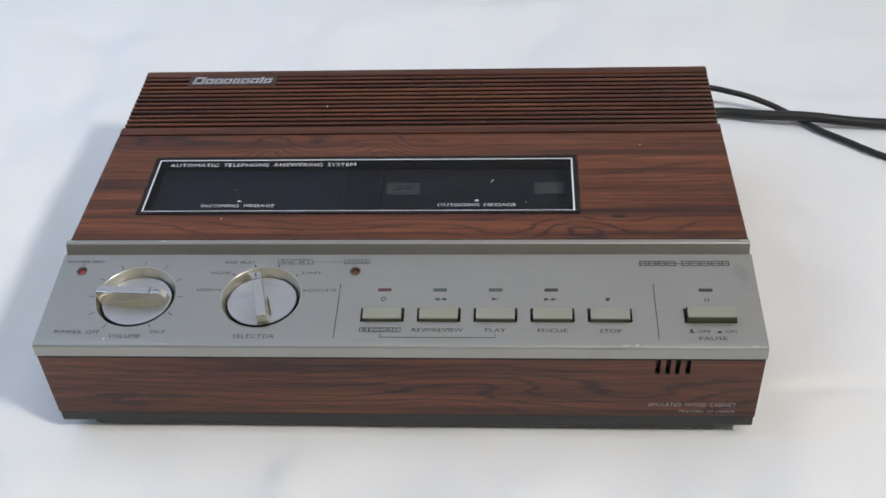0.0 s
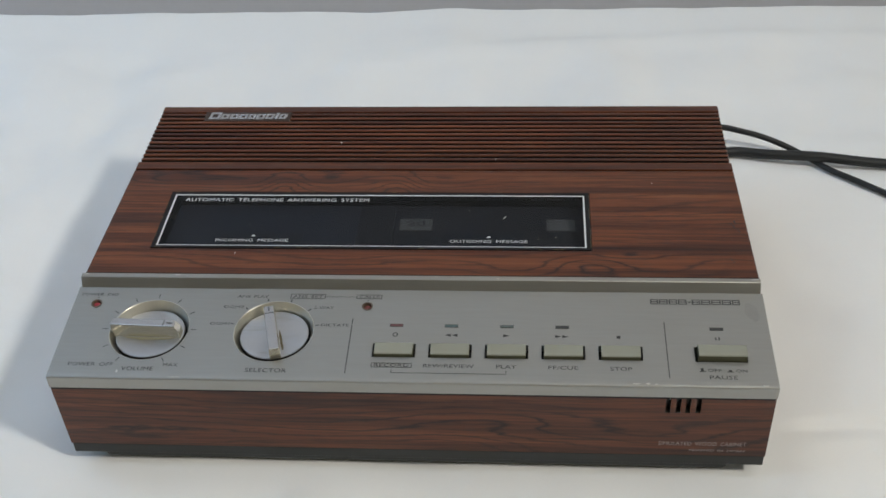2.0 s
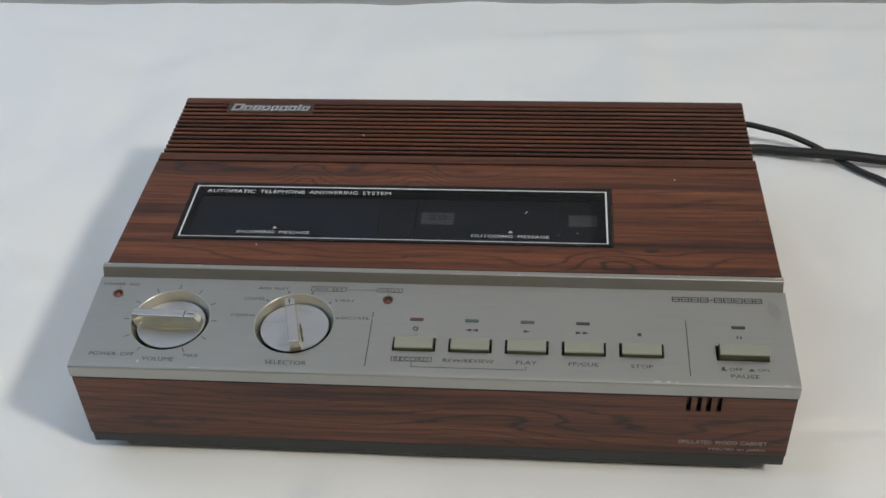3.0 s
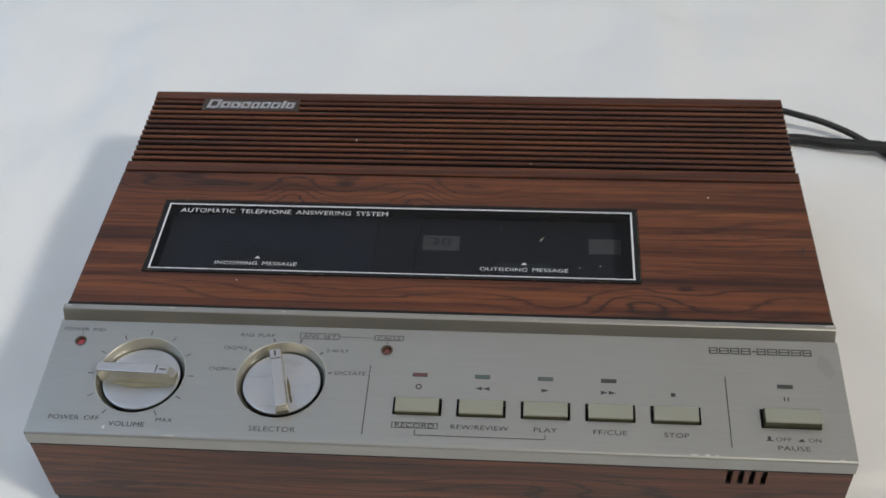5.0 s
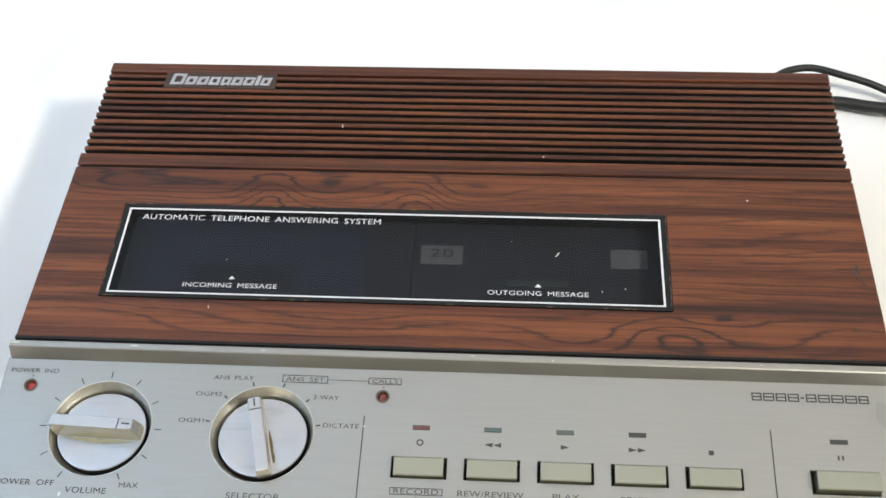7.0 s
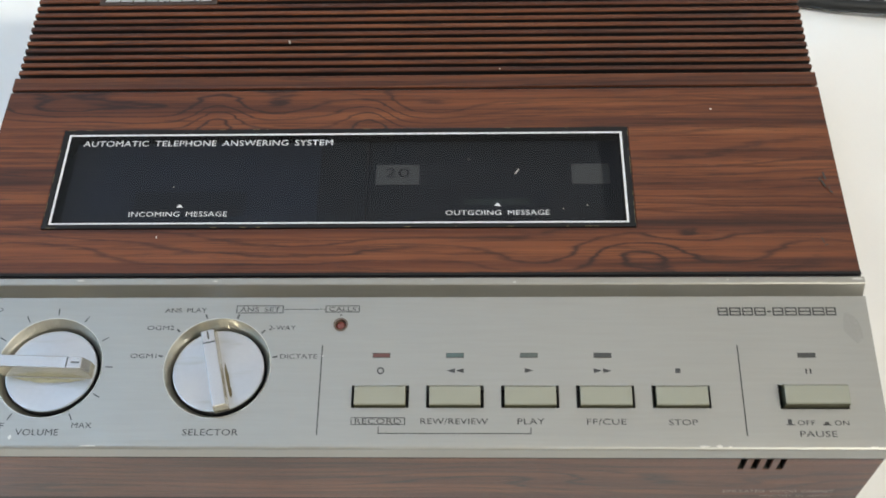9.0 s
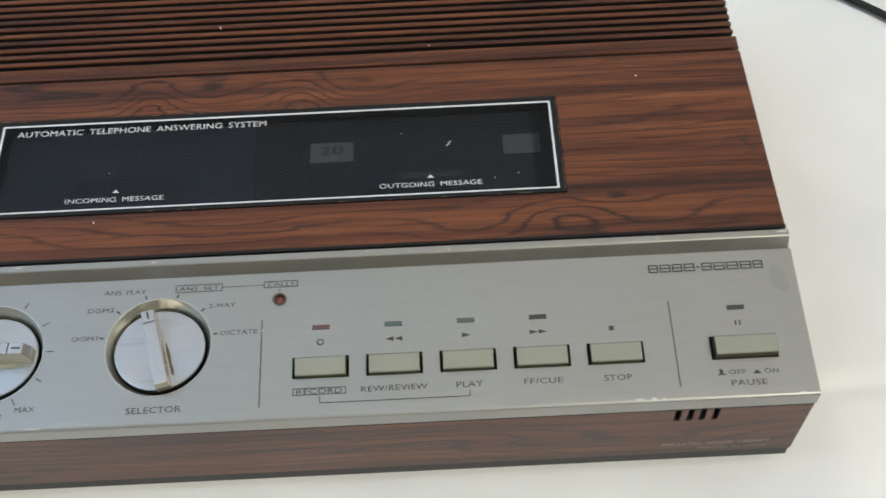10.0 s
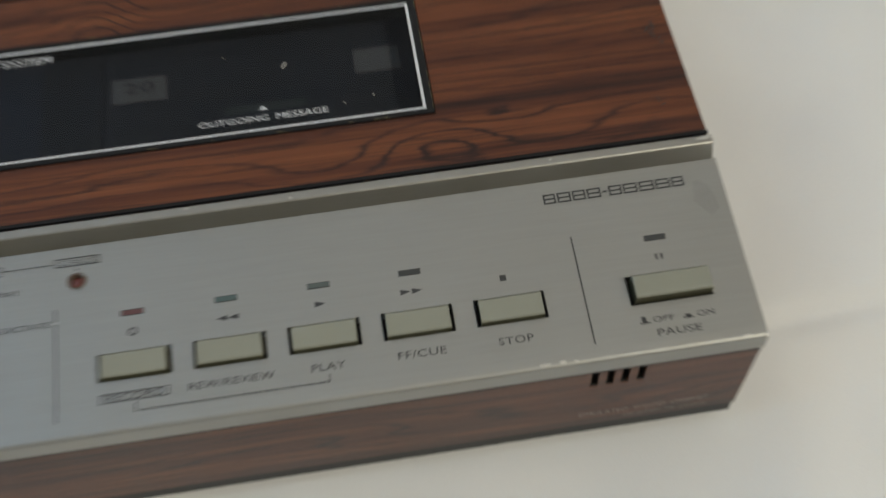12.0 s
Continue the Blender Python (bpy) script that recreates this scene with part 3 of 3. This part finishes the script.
# thin black sheets on the slot walls stand in for shade in the gaps
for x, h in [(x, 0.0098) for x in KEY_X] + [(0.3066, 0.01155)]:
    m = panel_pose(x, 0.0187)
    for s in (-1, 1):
        part("slot_shade", moved(box(min(s * h, s * (h - 0.0002)), max(s * h, s * (h - 0.0002)), -0.0040, 0.0040, -0.0042, -0.0001), m), BLACK, panel)
    part("slot_shade", moved(box(-h, h, -0.0041, -0.0040, -0.0042, -0.0001), m), BLACK, panel)

for x, mat in ((0.1586, LAMP_RED), (0.1844, LAMP_TEAL), (0.2102, LAMP_GREY), (0.2358, LAMP_DARK), (0.3062, LAMP_DARK)):
    part("indicator_slot", moved(box(-0.0031, 0.0031, -0.0009, 0.0009, -0.0004, 0.00012), panel_pose(x, 0.0340)), INK, panel)
    part("indicator", moved(box(-0.0029, 0.0029, -0.0007, 0.0007, -0.0004, 0.00025, 0.0001), panel_pose(x, 0.0340)), mat, panel, "small indicator bar")

# print on the panel
P = lambda shapes, name="print": printed(name, shapes, panel_z, INK, panel)
for x in (0.1376, 0.2827):
    P([bar(x, 0.0048, x, 0.0378, 0.0004)], "dividing_line")
for i in range(11):
    a = radians(30 * i - 60)
    ux, uy = math.cos(a), math.sin(a)
    P([bar(DIALS[0][0] + 0.0200 * ux, DIALS[0][1] + 0.0200 * uy, DIALS[0][0] + 0.0226 * ux, DIALS[0][1] + 0.0226 * uy, 0.0004)], "scale_mark")
for mx, my in ((95.2, 49.1), (106.7, 49.0), (116.2, 43.1), (121.1, 33.4), (80.5, 33.7), (85.7, 43.5)):
    x, y = mx / 1000, my / 1000
    d = (Vector((x, y)) - Vector(DIALS[1])).normalized() * 0.0008
    P([bar(x - d.x, y - d.y, x + d.x, y + d.y, 0.0006)], "scale_mark")
for words, x0, x1, y, h in (
    ("POWER IND", 2.5, 20.7, 51.9, 1.7), ("POWER OFF", 8.3, 29.4, 7.9, 2.1), ("VOLUME", 33.9, 48.8, 5.6, 2.3), ("MAX", 53.0, 59.9, 8.1, 1.9),
    ("ANS PLAY", 79.9, 95.0, 51.5, 1.7), ("OGM2", 74.3, 84.1, 44.6, 1.7), ("OGM1", 69.7, 79.0, 33.8, 1.7), ("ANS SET", 107.0, 121.4, 51.8, 1.7),
    ("CALLS", 139.2, 148.8, 51.9, 1.6), ("2-WAY", 118.1, 127.6, 44.6, 1.7), ("DICTATE", 122.9, 136.0, 33.6, 1.7), ("SELECTOR", 91.6, 110.7, 5.7, 2.3),
    ("RECORD", 150.4, 166.2, 9.75, 1.9), ("REW/REVIEW", 172.8, 195.8, 9.75, 2.1), ("PLAY", 205.8, 215.0, 9.75, 2.1), ("FF/CUE", 229.3, 242.6, 9.65, 2.1),
    ("STOP", 256.9, 266.6, 9.5, 2.1), ("OFF", 299.9, 305.8, 9.4, 1.7), ("ON", 312.3, 317.1, 9.35, 1.7), ("PAUSE", 300.3, 312.6, 5.45, 2.1)):
    lettering(words, x0 / 1000, x1 / 1000, y / 1000, h / 1000, panel_z, INK, panel)
P(outline(0.1057, 0.0503, 0.1227, 0.0534, 0.0003), "word_box")
P(outline(0.1378, 0.0506, 0.1501, 0.0533, 0.0003), "word_box")
P([bar(0.1227, 0.0518, 0.1378, 0.0518, 0.0002)], "dividing_line")
P(outline(0.1490, 0.0084, 0.1676, 0.0111, 0.0003), "word_box")
P([bar(0.1585, 0.0077, 0.1585, 0.0053, 0.0003), bar(0.1585, 0.0054, 0.2103, 0.0054, 0.0003), bar(0.2103, 0.0053, 0.2103, 0.0075, 0.0003)], "bracket_line")
ring = [(0.1585 + 0.0013 * math.cos(i * math.pi / 8), 0.0282 + 0.0013 * math.sin(i * math.pi / 8), 0.1585 + 0.0008 * math.cos(i * math.pi / 8), 0.0282 + 0.0008 * math.sin(i * math.pi / 8)) for i in range(17)]
P([[(a[0], a[1]), (c[0], c[1]), (c[2], c[3]), (a[2], a[3])] for a, c in zip(ring, ring[1:])], "record_sign")
tri = lambda x0, x1, y, h: [(x0, y), (x1, y + h / 2), (x1, y - h / 2)]
P([tri(0.1815, 0.1844, 0.0282, 0.0018), tri(0.1846, 0.1875, 0.0282, 0.0018)], "rewind_sign")
P([tri(0.2117, 0.2086, 0.0283, 0.0018)], "play_sign")
P([tri(0.2355, 0.2325, 0.0282, 0.0018), tri(0.2387, 0.2357, 0.0282, 0.0018)], "forward_sign")
P([bar(0.2605, 0.0282, 0.2623, 0.0282, 0.0018)], "stop_sign")
P([bar(0.3053, 0.0271, 0.3053, 0.0289, 0.0006), bar(0.3068, 0.0271, 0.3068, 0.0289, 0.0006)], "pause_sign")
P([bar(0.2962, 0.0087, 0.2990, 0.0087, 0.0004), bar(0.2974, 0.0089, 0.2974, 0.0106, 0.0013)], "key_sign")
P([bar(0.3083, 0.0087, 0.3111, 0.0087, 0.0004), bar(0.3097, 0.0089, 0.3097, 0.0097, 0.0014)], "key_sign")
P([bar(0.0113, 0.0493, 0.0113, 0.0499, 0.0005)], "key_sign")
P([bar(0.1436, 0.0491, 0.1436, 0.0498, 0.0005)], "key_sign")
# product name as a row of plain bars
x = 0.2773
for w in (3.6, 4.0, 3.8, 4.0, 0, 3.8, 4.2, 4.4, 4.2, 3.6):
    shapes = outline(x, 0.0491, x + w / 1000, 0.0523, 0.0005) + [bar(x + 0.0005, 0.0507, x + w / 1000 - 0.0005, 0.0507, 0.0005)] if w else [bar(x, 0.0507, x + 0.0014, 0.0507, 0.0006)]
    printed("product_mark", shapes, panel_z, INK, panel, label="plain dark box" if w else "plain dark bar")
    x += (w + 0.5) / 1000 if w else 0.0019

# ledge between panel and top
part("trim_bar", prism([(0.0566, 0.0640), (0.0566, 0.0664), (0.0586, 0.0708), (0.0588, 0.0713), (0.0592, 0.0716), (0.0614, 0.0717), (0.0618, 0.0714), (0.0620, 0.0600), (0.0575, 0.0585)], 0.0009, 0.3291), TRIM, machine, "silver metal ledge along the panel")
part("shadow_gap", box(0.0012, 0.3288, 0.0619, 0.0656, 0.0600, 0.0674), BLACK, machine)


def top_plate():
    """The wood sheet with the window opening through it."""
    xs, ys = (0.0, 0.0278, 0.2512, 0.33), (0.0653, 0.0859, 0.1336, 0.1540)
    bm = bmesh.new()
    layers = []
    for drop in (0.0, 0.0028):
        layers.append([[bm.verts.new((x + (inset(y) if i == 0 else -inset(y) if i == 3 else 0), y, top_z(y) - drop)) for i, x in enumerate(xs)] for y in ys])
    up, low = layers
    for j in range(3):
        for i in range(3):
            if (i, j) != (1, 1):
                bm.faces.new((up[j][i], up[j][i + 1], up[j + 1][i + 1], up[j + 1][i]))
                bm.faces.new((low[j][i], low[j + 1][i], low[j + 1][i + 1], low[j][i + 1]))
    rim = [(0, i) for i in range(4)] + [(j, 3) for j in (1, 2, 3)] + [(3, i) for i in (2, 1, 0)] + [(j, 0) for j in (2, 1)]
    hole = [(1, 1), (1, 2), (2, 2), (2, 1)]
    for loop in (rim, hole):
        for a, c in zip(loop, loop[1:] + loop[:1]):
            bm.faces.new((up[a[0]][a[1]], low[a[0]][a[1]], low[c[0]][c[1]], up[c[0]][c[1]]))
    bmesh.ops.recalc_face_normals(bm, faces=bm.faces)
    return bevelled(bm, 0.0005)


lid = part("lid_plate", top_plate(), WOOD, machine, "simulated rosewood lid with swirling grain")
part("lid_edge", slab(0.0, 0.33, 0.0650, 0.0662, top_z, 0.00012, 0.0030, 0.0, inset), BLACK, machine, "black front edge of the lid")
part("seam", box(0.0030, 0.3270, 0.1536, 0.1558, 0.0655, 0.0684), BLACK, machine)
part("grille_strip", slab(0.0, 0.33, 0.1554, 0.1619, top_z, 0.0, 0.0030, 0.0004, inset), WOOD_SLAT, machine)
slat_mesh = None
for i in range(12):
    y = 0.1632 + 0.00412 * (i + 0.5)
    if slat_mesh is None:
        bm = slab(0.0, 0.33, -0.00112, 0.00112, lambda v: 0.0, 0.0, 0.0044, 0.0, lambda v: 0.0019)
        slat_mesh = bpy.data.meshes.new("slat")
        bevelled(bm, 0.0006, 3).to_mesh(slat_mesh)
        bm.free()
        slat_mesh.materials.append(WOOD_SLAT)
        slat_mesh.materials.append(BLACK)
        # slat sides are wood too; black here paints the shade between the slats
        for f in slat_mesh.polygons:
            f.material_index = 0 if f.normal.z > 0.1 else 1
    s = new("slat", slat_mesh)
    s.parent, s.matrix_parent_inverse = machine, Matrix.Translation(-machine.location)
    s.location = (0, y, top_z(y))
part("back_strip", slab(0.0, 0.33, 0.2131, 0.2193, top_z, 0.0, 0.0120, 0.0007, inset), WOOD_SLAT, machine)
part("grille_end", box(0.0095, 0.3205, 0.1618, 0.2130, 0.0560, 0.0664), BLACK, machine)

# emblem plate with plain silver shapes
emblem = part("emblem_plate", slab(0.0290, 0.0802, 0.2030, 0.2126, top_z, 0.0004, 0.004, 0.0003), PLATE, machine, "dark emblem plate on the grille")
x = 0.0316
for i, w in enumerate((6.2, 4.9, 4.8, 4.9, 4.3, 4.9, 4.8, 1.9, 4.4)):
    h = 0.0070 if i == 0 else 0.0064 if i == 7 else 0.0052
    w, y, lean = w / 1000, 0.2046, 0.16
    bm = bmesh.new()
    for shape in ([bar(x + w / 2, y, x + w / 2, y + h, w)] if i == 7 else outline(x, y, x + w, y + h, 0.0015)):
        low = [bm.verts.new((px + lean * (py - y), py, top_z(py) + 0.0003)) for px, py in shape]
        high = [bm.verts.new((v.co.x, v.co.y, v.co.z + 0.0005)) for v in low]
        bm.faces.new(low[::-1])
        bm.faces.new(high)
        for k in range(4):
            bm.faces.new((low[k], low[(k + 1) % 4], high[(k + 1) % 4], high[k]))
    bmesh.ops.recalc_face_normals(bm, faces=bm.faces)
    part("emblem_shape", bm, SILVER, emblem, "plain silver shape")
    x += w + 0.0006

# window in the lid
frame_bm = bmesh.new()
for a, c, e, g in ((0.0279, 0.2511, 0.0860, 0.0878), (0.0279, 0.2511, 0.1317, 0.1335), (0.0279, 0.0297, 0.0878, 0.1317), (0.2491, 0.2511, 0.0878, 0.1317)):
    box(a, c, e, g, -0.0030, 0.0003, bm=frame_bm)
for v in frame_bm.verts:
    v.co.z += top_z(v.co.y)
window = part("window_frame", frame_bm, BLACK, machine, "worn black plastic window surround")
pane = part("pane", slab(0.0297, 0.2491, 0.0878, 0.1317, top_z, -0.0002, 0.0016), PANE, machine, "smoked see-through window over the cassettes")
pane.visible_shadow = False
pane.data.materials.append(PANE_SIDE)
for f in pane.data.polygons:
    f.material_index = 0 if f.normal.z > 0.5 else 1
on_pane = lambda y: top_z(y) - 0.0002
printed("border_line", outline(0.0301, 0.0879, 0.2488, 0.1316, 0.0009), on_pane, WHITE_INK, window, 0.0001, "thin white border line")
lettering("AUTOMATIC TELEPHONE ANSWERING SYSTEM", 0.0365, 0.1355, 0.1269, 0.0028, on_pane, WHITE_INK, window)
lettering("INCOMING MESSAGE", 0.0601, 0.0977, 0.0927, 0.0022, on_pane, WHITE_INK, window)
lettering("OUTGOING MESSAGE", 0.1803, 0.2194, 0.0928, 0.0022, on_pane, WHITE_INK, window)
for x in (0.0791, 0.1999):
    printed("arrow", [[(x - 0.0013, 0.0958), (x + 0.0013, 0.0958), (x, 0.0974)]], on_pane, WHITE_INK, window)

# print and slits on the front
lettering("SIMULATED WOOD CABINET", 0.2803, 0.3202, 0.0228, 0.0026, front_y, PALE_INK, machine, True)
lettering("PRINTED IN JAPAN", 0.2946, 0.3198, 0.0180, 0.0019, front_y, PALE_INK, machine, True)

# ---- cassettes under the window ----
def cassette(x, y, label, plastic):
    base = tagged(new("cassette"), label, "cassette", "cassettes in the machine")
    base.location = (x, y, 0.0456)
    bm = box(x, x + 0.1000, y, y + 0.0630, 0.0456, 0.0595, 0.0008)
    part("shell", bm, plastic, base)
    part("head_bulge", prism([(y + 0.001, 0.0592), (y + 0.002, 0.0604), (y + 0.013, 0.0604), (y + 0.014, 0.0592)], x + 0.018, x + 0.082), plastic, base)
    part("tape_window", box(x + 0.028, x + 0.072, y + 0.026, y + 0.038, 0.0590, 0.0597, 0.0002), TRAY, base, "dark tape window")
    return base


cassette(0.0300, 0.0720, "dark compact cassette behind the smoked window", TAPE)
tape_b = cassette(0.1490, 0.0720, "dark compact cassette with two pale labels behind the window", TAPE_GREY)
tape_label = part("label", box(0.1522, 0.1694, 0.1130, 0.1226, 0.0592, 0.0600), TAPE_LABEL, tape_b, "pale paper label")
lettering("20", 0.1560, 0.1655, 0.1185, 0.0045, lambda y: 0.0600, INK, tape_label)
part("label", box(0.2292, 0.2440, 0.1130, 0.1226, 0.0592, 0.0600), TAPE_LABEL, tape_b, "pale paper label")
part("maker_mark", box(0.1870, 0.2125, 0.1030, 0.1058, 0.0592, 0.0598), LAMP_GREY, tape_b, "faint grey mark")


# ---- cables ----
def cable(name, points, radius, label):
    curve = bpy.data.curves.new(name, "CURVE")
    curve.dimensions, curve.bevel_depth, curve.bevel_resolution, curve.resolution_u = "3D", radius, 4, 10
    s = curve.splines.new("BEZIER")
    s.bezier_points.add(len(points) - 1)
    for b, p in zip(s.bezier_points, points):
        b.co, b.handle_left_type, b.handle_right_type = p, "AUTO", "AUTO"
    temp = new(name, curve)
    mesh = bpy.data.meshes.new_from_object(temp.evaluated_get(bpy.context.evaluated_depsgraph_get()))
    bpy.data.objects.remove(temp)
    for f in mesh.polygons:
        f.use_smooth = True
    return tagged(mesh_part(name, mesh, CABLE), label, "cable")


cable("power_cable", [(0.285, 0.2175, 0.012), (0.310, 0.247, 0.008), (0.346, 0.2700, 0.0044), (0.374, 0.2662, 0.0050), (0.402, 0.2622, 0.0062), (0.430, 0.2590, 0.0045), (0.4495, 0.2575, 0.0036), (0.53, 0.252, 0.0034), (0.70, 0.250, 0.0034)], 0.0032, "thick black rubber cable lying on the white cloth")
cable("line_cord", [(0.290, 0.2175, 0.020), (0.312, 0.264, 0.016), (0.336, 0.2865, 0.0130), (0.360, 0.2815, 0.0120), (0.380, 0.2770, 0.0070), (0.397, 0.2690, 0.0018), (0.4095, 0.2550, 0.0012), (0.4235, 0.2428, 0.0012), (0.4400, 0.2283, 0.0012), (0.4550, 0.2175, 0.0012), (0.49, 0.188, 0.0012), (0.56, 0.16, 0.0012), (0.66, 0.14, 0.0012)], 0.0019, "thin black cord curving under the thicker cable on the cloth")

# ---- small wear ----
STAIN = shader("dried dirt", (0.11, 0.092, 0.05), 0.8, vary=0.6)
SMUDGE = bpy.data.materials.new("dull smudge")
SMUDGE.use_nodes = True
_n, _l = SMUDGE.node_tree.nodes, SMUDGE.node_tree.links
_mix, _clear, _noise = _n.new("ShaderNodeMixShader"), _n.new("ShaderNodeBsdfTransparent"), _n.new("ShaderNodeTexNoise")
_noise.inputs["Scale"].default_value = 260
_range = _n.new("ShaderNodeMapRange")
_range.inputs["To Max"].default_value, _range.inputs["From Min"].default_value, _range.inputs["From Max"].default_value = 0.18, 0.3, 0.75
_l.new(_noise.outputs["Fac"], _range.inputs["Value"])
_l.new(_range.outputs[0], _mix.inputs[0])
_l.new(_clear.outputs[0], _mix.inputs[1])
_n["Principled BSDF"].inputs["Base Color"].default_value = (0.16, 0.155, 0.13, 1)
_n["Principled BSDF"].inputs["Roughness"].default_value = 0.7
_l.new(_n["Principled BSDF"].outputs[0], _mix.inputs[2])
_l.new(_mix.outputs[0], _n["Material Output"].inputs["Surface"])


def blob(x, y, w, h, seed, turn=0.0):
    rng = random.Random(seed)
    out = []
    for i in range(14):
        a, r = 2 * math.pi * i / 14, rng.uniform(0.82, 1.08)
        px, py = r * math.cos(a) * w / 2, r * math.sin(a) * h / 2
        out.append((x + px * math.cos(turn) - py * math.sin(turn), y + px * math.sin(turn) + py * math.cos(turn)))
    return [out]


mm = 0.001
for x, y, w, h, turn, mat, label in (
    (113.8, 180.4, 0.6, 2.4, 0.25, CHIP, "pale scratch"), (284.6, 142.3, 0.9, 0.9, 0, CHIP, "pale speck"), (207.5, 111.8, 0.6, 3.2, -0.6, CHIP, "pale scratch"),
    (72.5, 81.8, 0.5, 1.3, 0.1, CHIP, "pale speck"), (75.7, 105.1, 0.5, 0.5, 0, CHIP, "pale speck"), (224.6, 94.1, 0.4, 0.9, 0.5, CHIP, "pale speck"),
    (233.6, 95.7, 0.6, 0.6, 0, CHIP, "pale speck"), (189.0, 117.8, 0.5, 0.5, 0, CHIP, "pale speck"), (201.5, 164.4, 0.5, 1.0, 0, CHIP, "pale speck"),
    (322.8, 105.2, 0.7, 5.0, 0.35, INK, "dark scratch"), (321.6, 107.5, 0.5, 2.6, -0.5, INK, "dark scratch"), (324.6, 103.2, 1.2, 0.6, 0.4, INK, "dark scratch"), (323.6, 108.8, 0.8, 4.2, 0.15, INK, "dark scratch"), (325.0, 101.4, 1.6, 0.8, -0.7, INK, "dark scratch"),
    (318.4, 79.6, 0.5, 3.4, 0.3, INK, "dark scratch"), (319.4, 77.4, 1.8, 0.5, 0.5, INK, "dark scratch")):
    printed("scratch", blob(x * mm, y * mm, w * mm, h * mm, round(x), turn), top_z, mat, machine, 0.00042, label)
rng = random.Random(5)
for i in range(48):
    side = i % 4
    x, y = (rng.uniform(0.03, 0.249), 0.0862) if side == 0 else (rng.uniform(0.03, 0.249), 0.1333) if side == 1 else (0.0281, rng.uniform(0.088, 0.131)) if side == 2 else (0.2509, rng.uniform(0.088, 0.131))
    long = rng.uniform(0.0006, 0.0035)
    printed("scuff", blob(x, y, long if side < 2 else 0.0004, 0.0004 if side < 2 else long, i), top_z, STAIN, window, 0.0004, "worn edge")
for x, y, w, h in ((268.2, 0.9, 3.6, 0.6), (273.0, 1.0, 2.2, 0.9), (276.6, 0.8, 1.4, 0.5), (32.4, 3.7, 1.2, 1.6), (324.0, 0.8, 3.0, 0.5), (137.9, 33.6, 0.7, 0.7), (60.0, 0.7, 6.0, 0.4)):
    printed("chip", blob(x * mm, y * mm, w * mm, h * mm, round(x)), panel_z, CHIP, panel, 0.0004, "bare worn spot")
for x, y, w, h in ((49.0, 60.6, 3.4, 0.7), (98.0, 60.2, 2.0, 0.6), (176.0, 60.7, 1.6, 0.5), (205.5, 59.6, 1.2, 0.7), (281.0, 60.4, 1.0, 0.6), (326.5, 60.6, 4.6, 1.0), (3.0, 60.6, 4.0, 0.9)):
    printed("chip", blob(x * mm, y * mm, w * mm, h * mm, round(x)), lambda y: 0.07172, CHIP, machine, 0.0001, "bare worn spot on the ledge")
printed("smudge", blob(0.3235, 0.0445, 0.0065, 0.0120, 3, 0.25), panel_z, SMUDGE, panel, 0.0002, "dull smudge")
for ob in [o for o in bpy.data.objects if o.name.startswith("knob")]:
    first = ob["label"].find("volume") > 0
    cx, cy = DIALS[0] if first else DIALS[1]
    m = dial_pose((cx, cy), -2 if first else 105, -0.0020)
    bm = bmesh.new()
    spots = [(-0.001, -0.0036, 0.024, 0.0006), (-0.006, -0.0038, 0.007, 0.0007)] if first else [(-0.0045, -0.0027, 0.0130, 0.0012), (-0.0095, -0.0029, 0.0050, 0.0012)]
    for k, q in enumerate(spots):
        bm.faces.new([bm.verts.new((px, py, 0.00004 * k)) for px, py in blob(*q, 20 + k)[0]])
    part("stain", moved(bm, m), STAIN, ob, "dried brown dirt beside the grip")
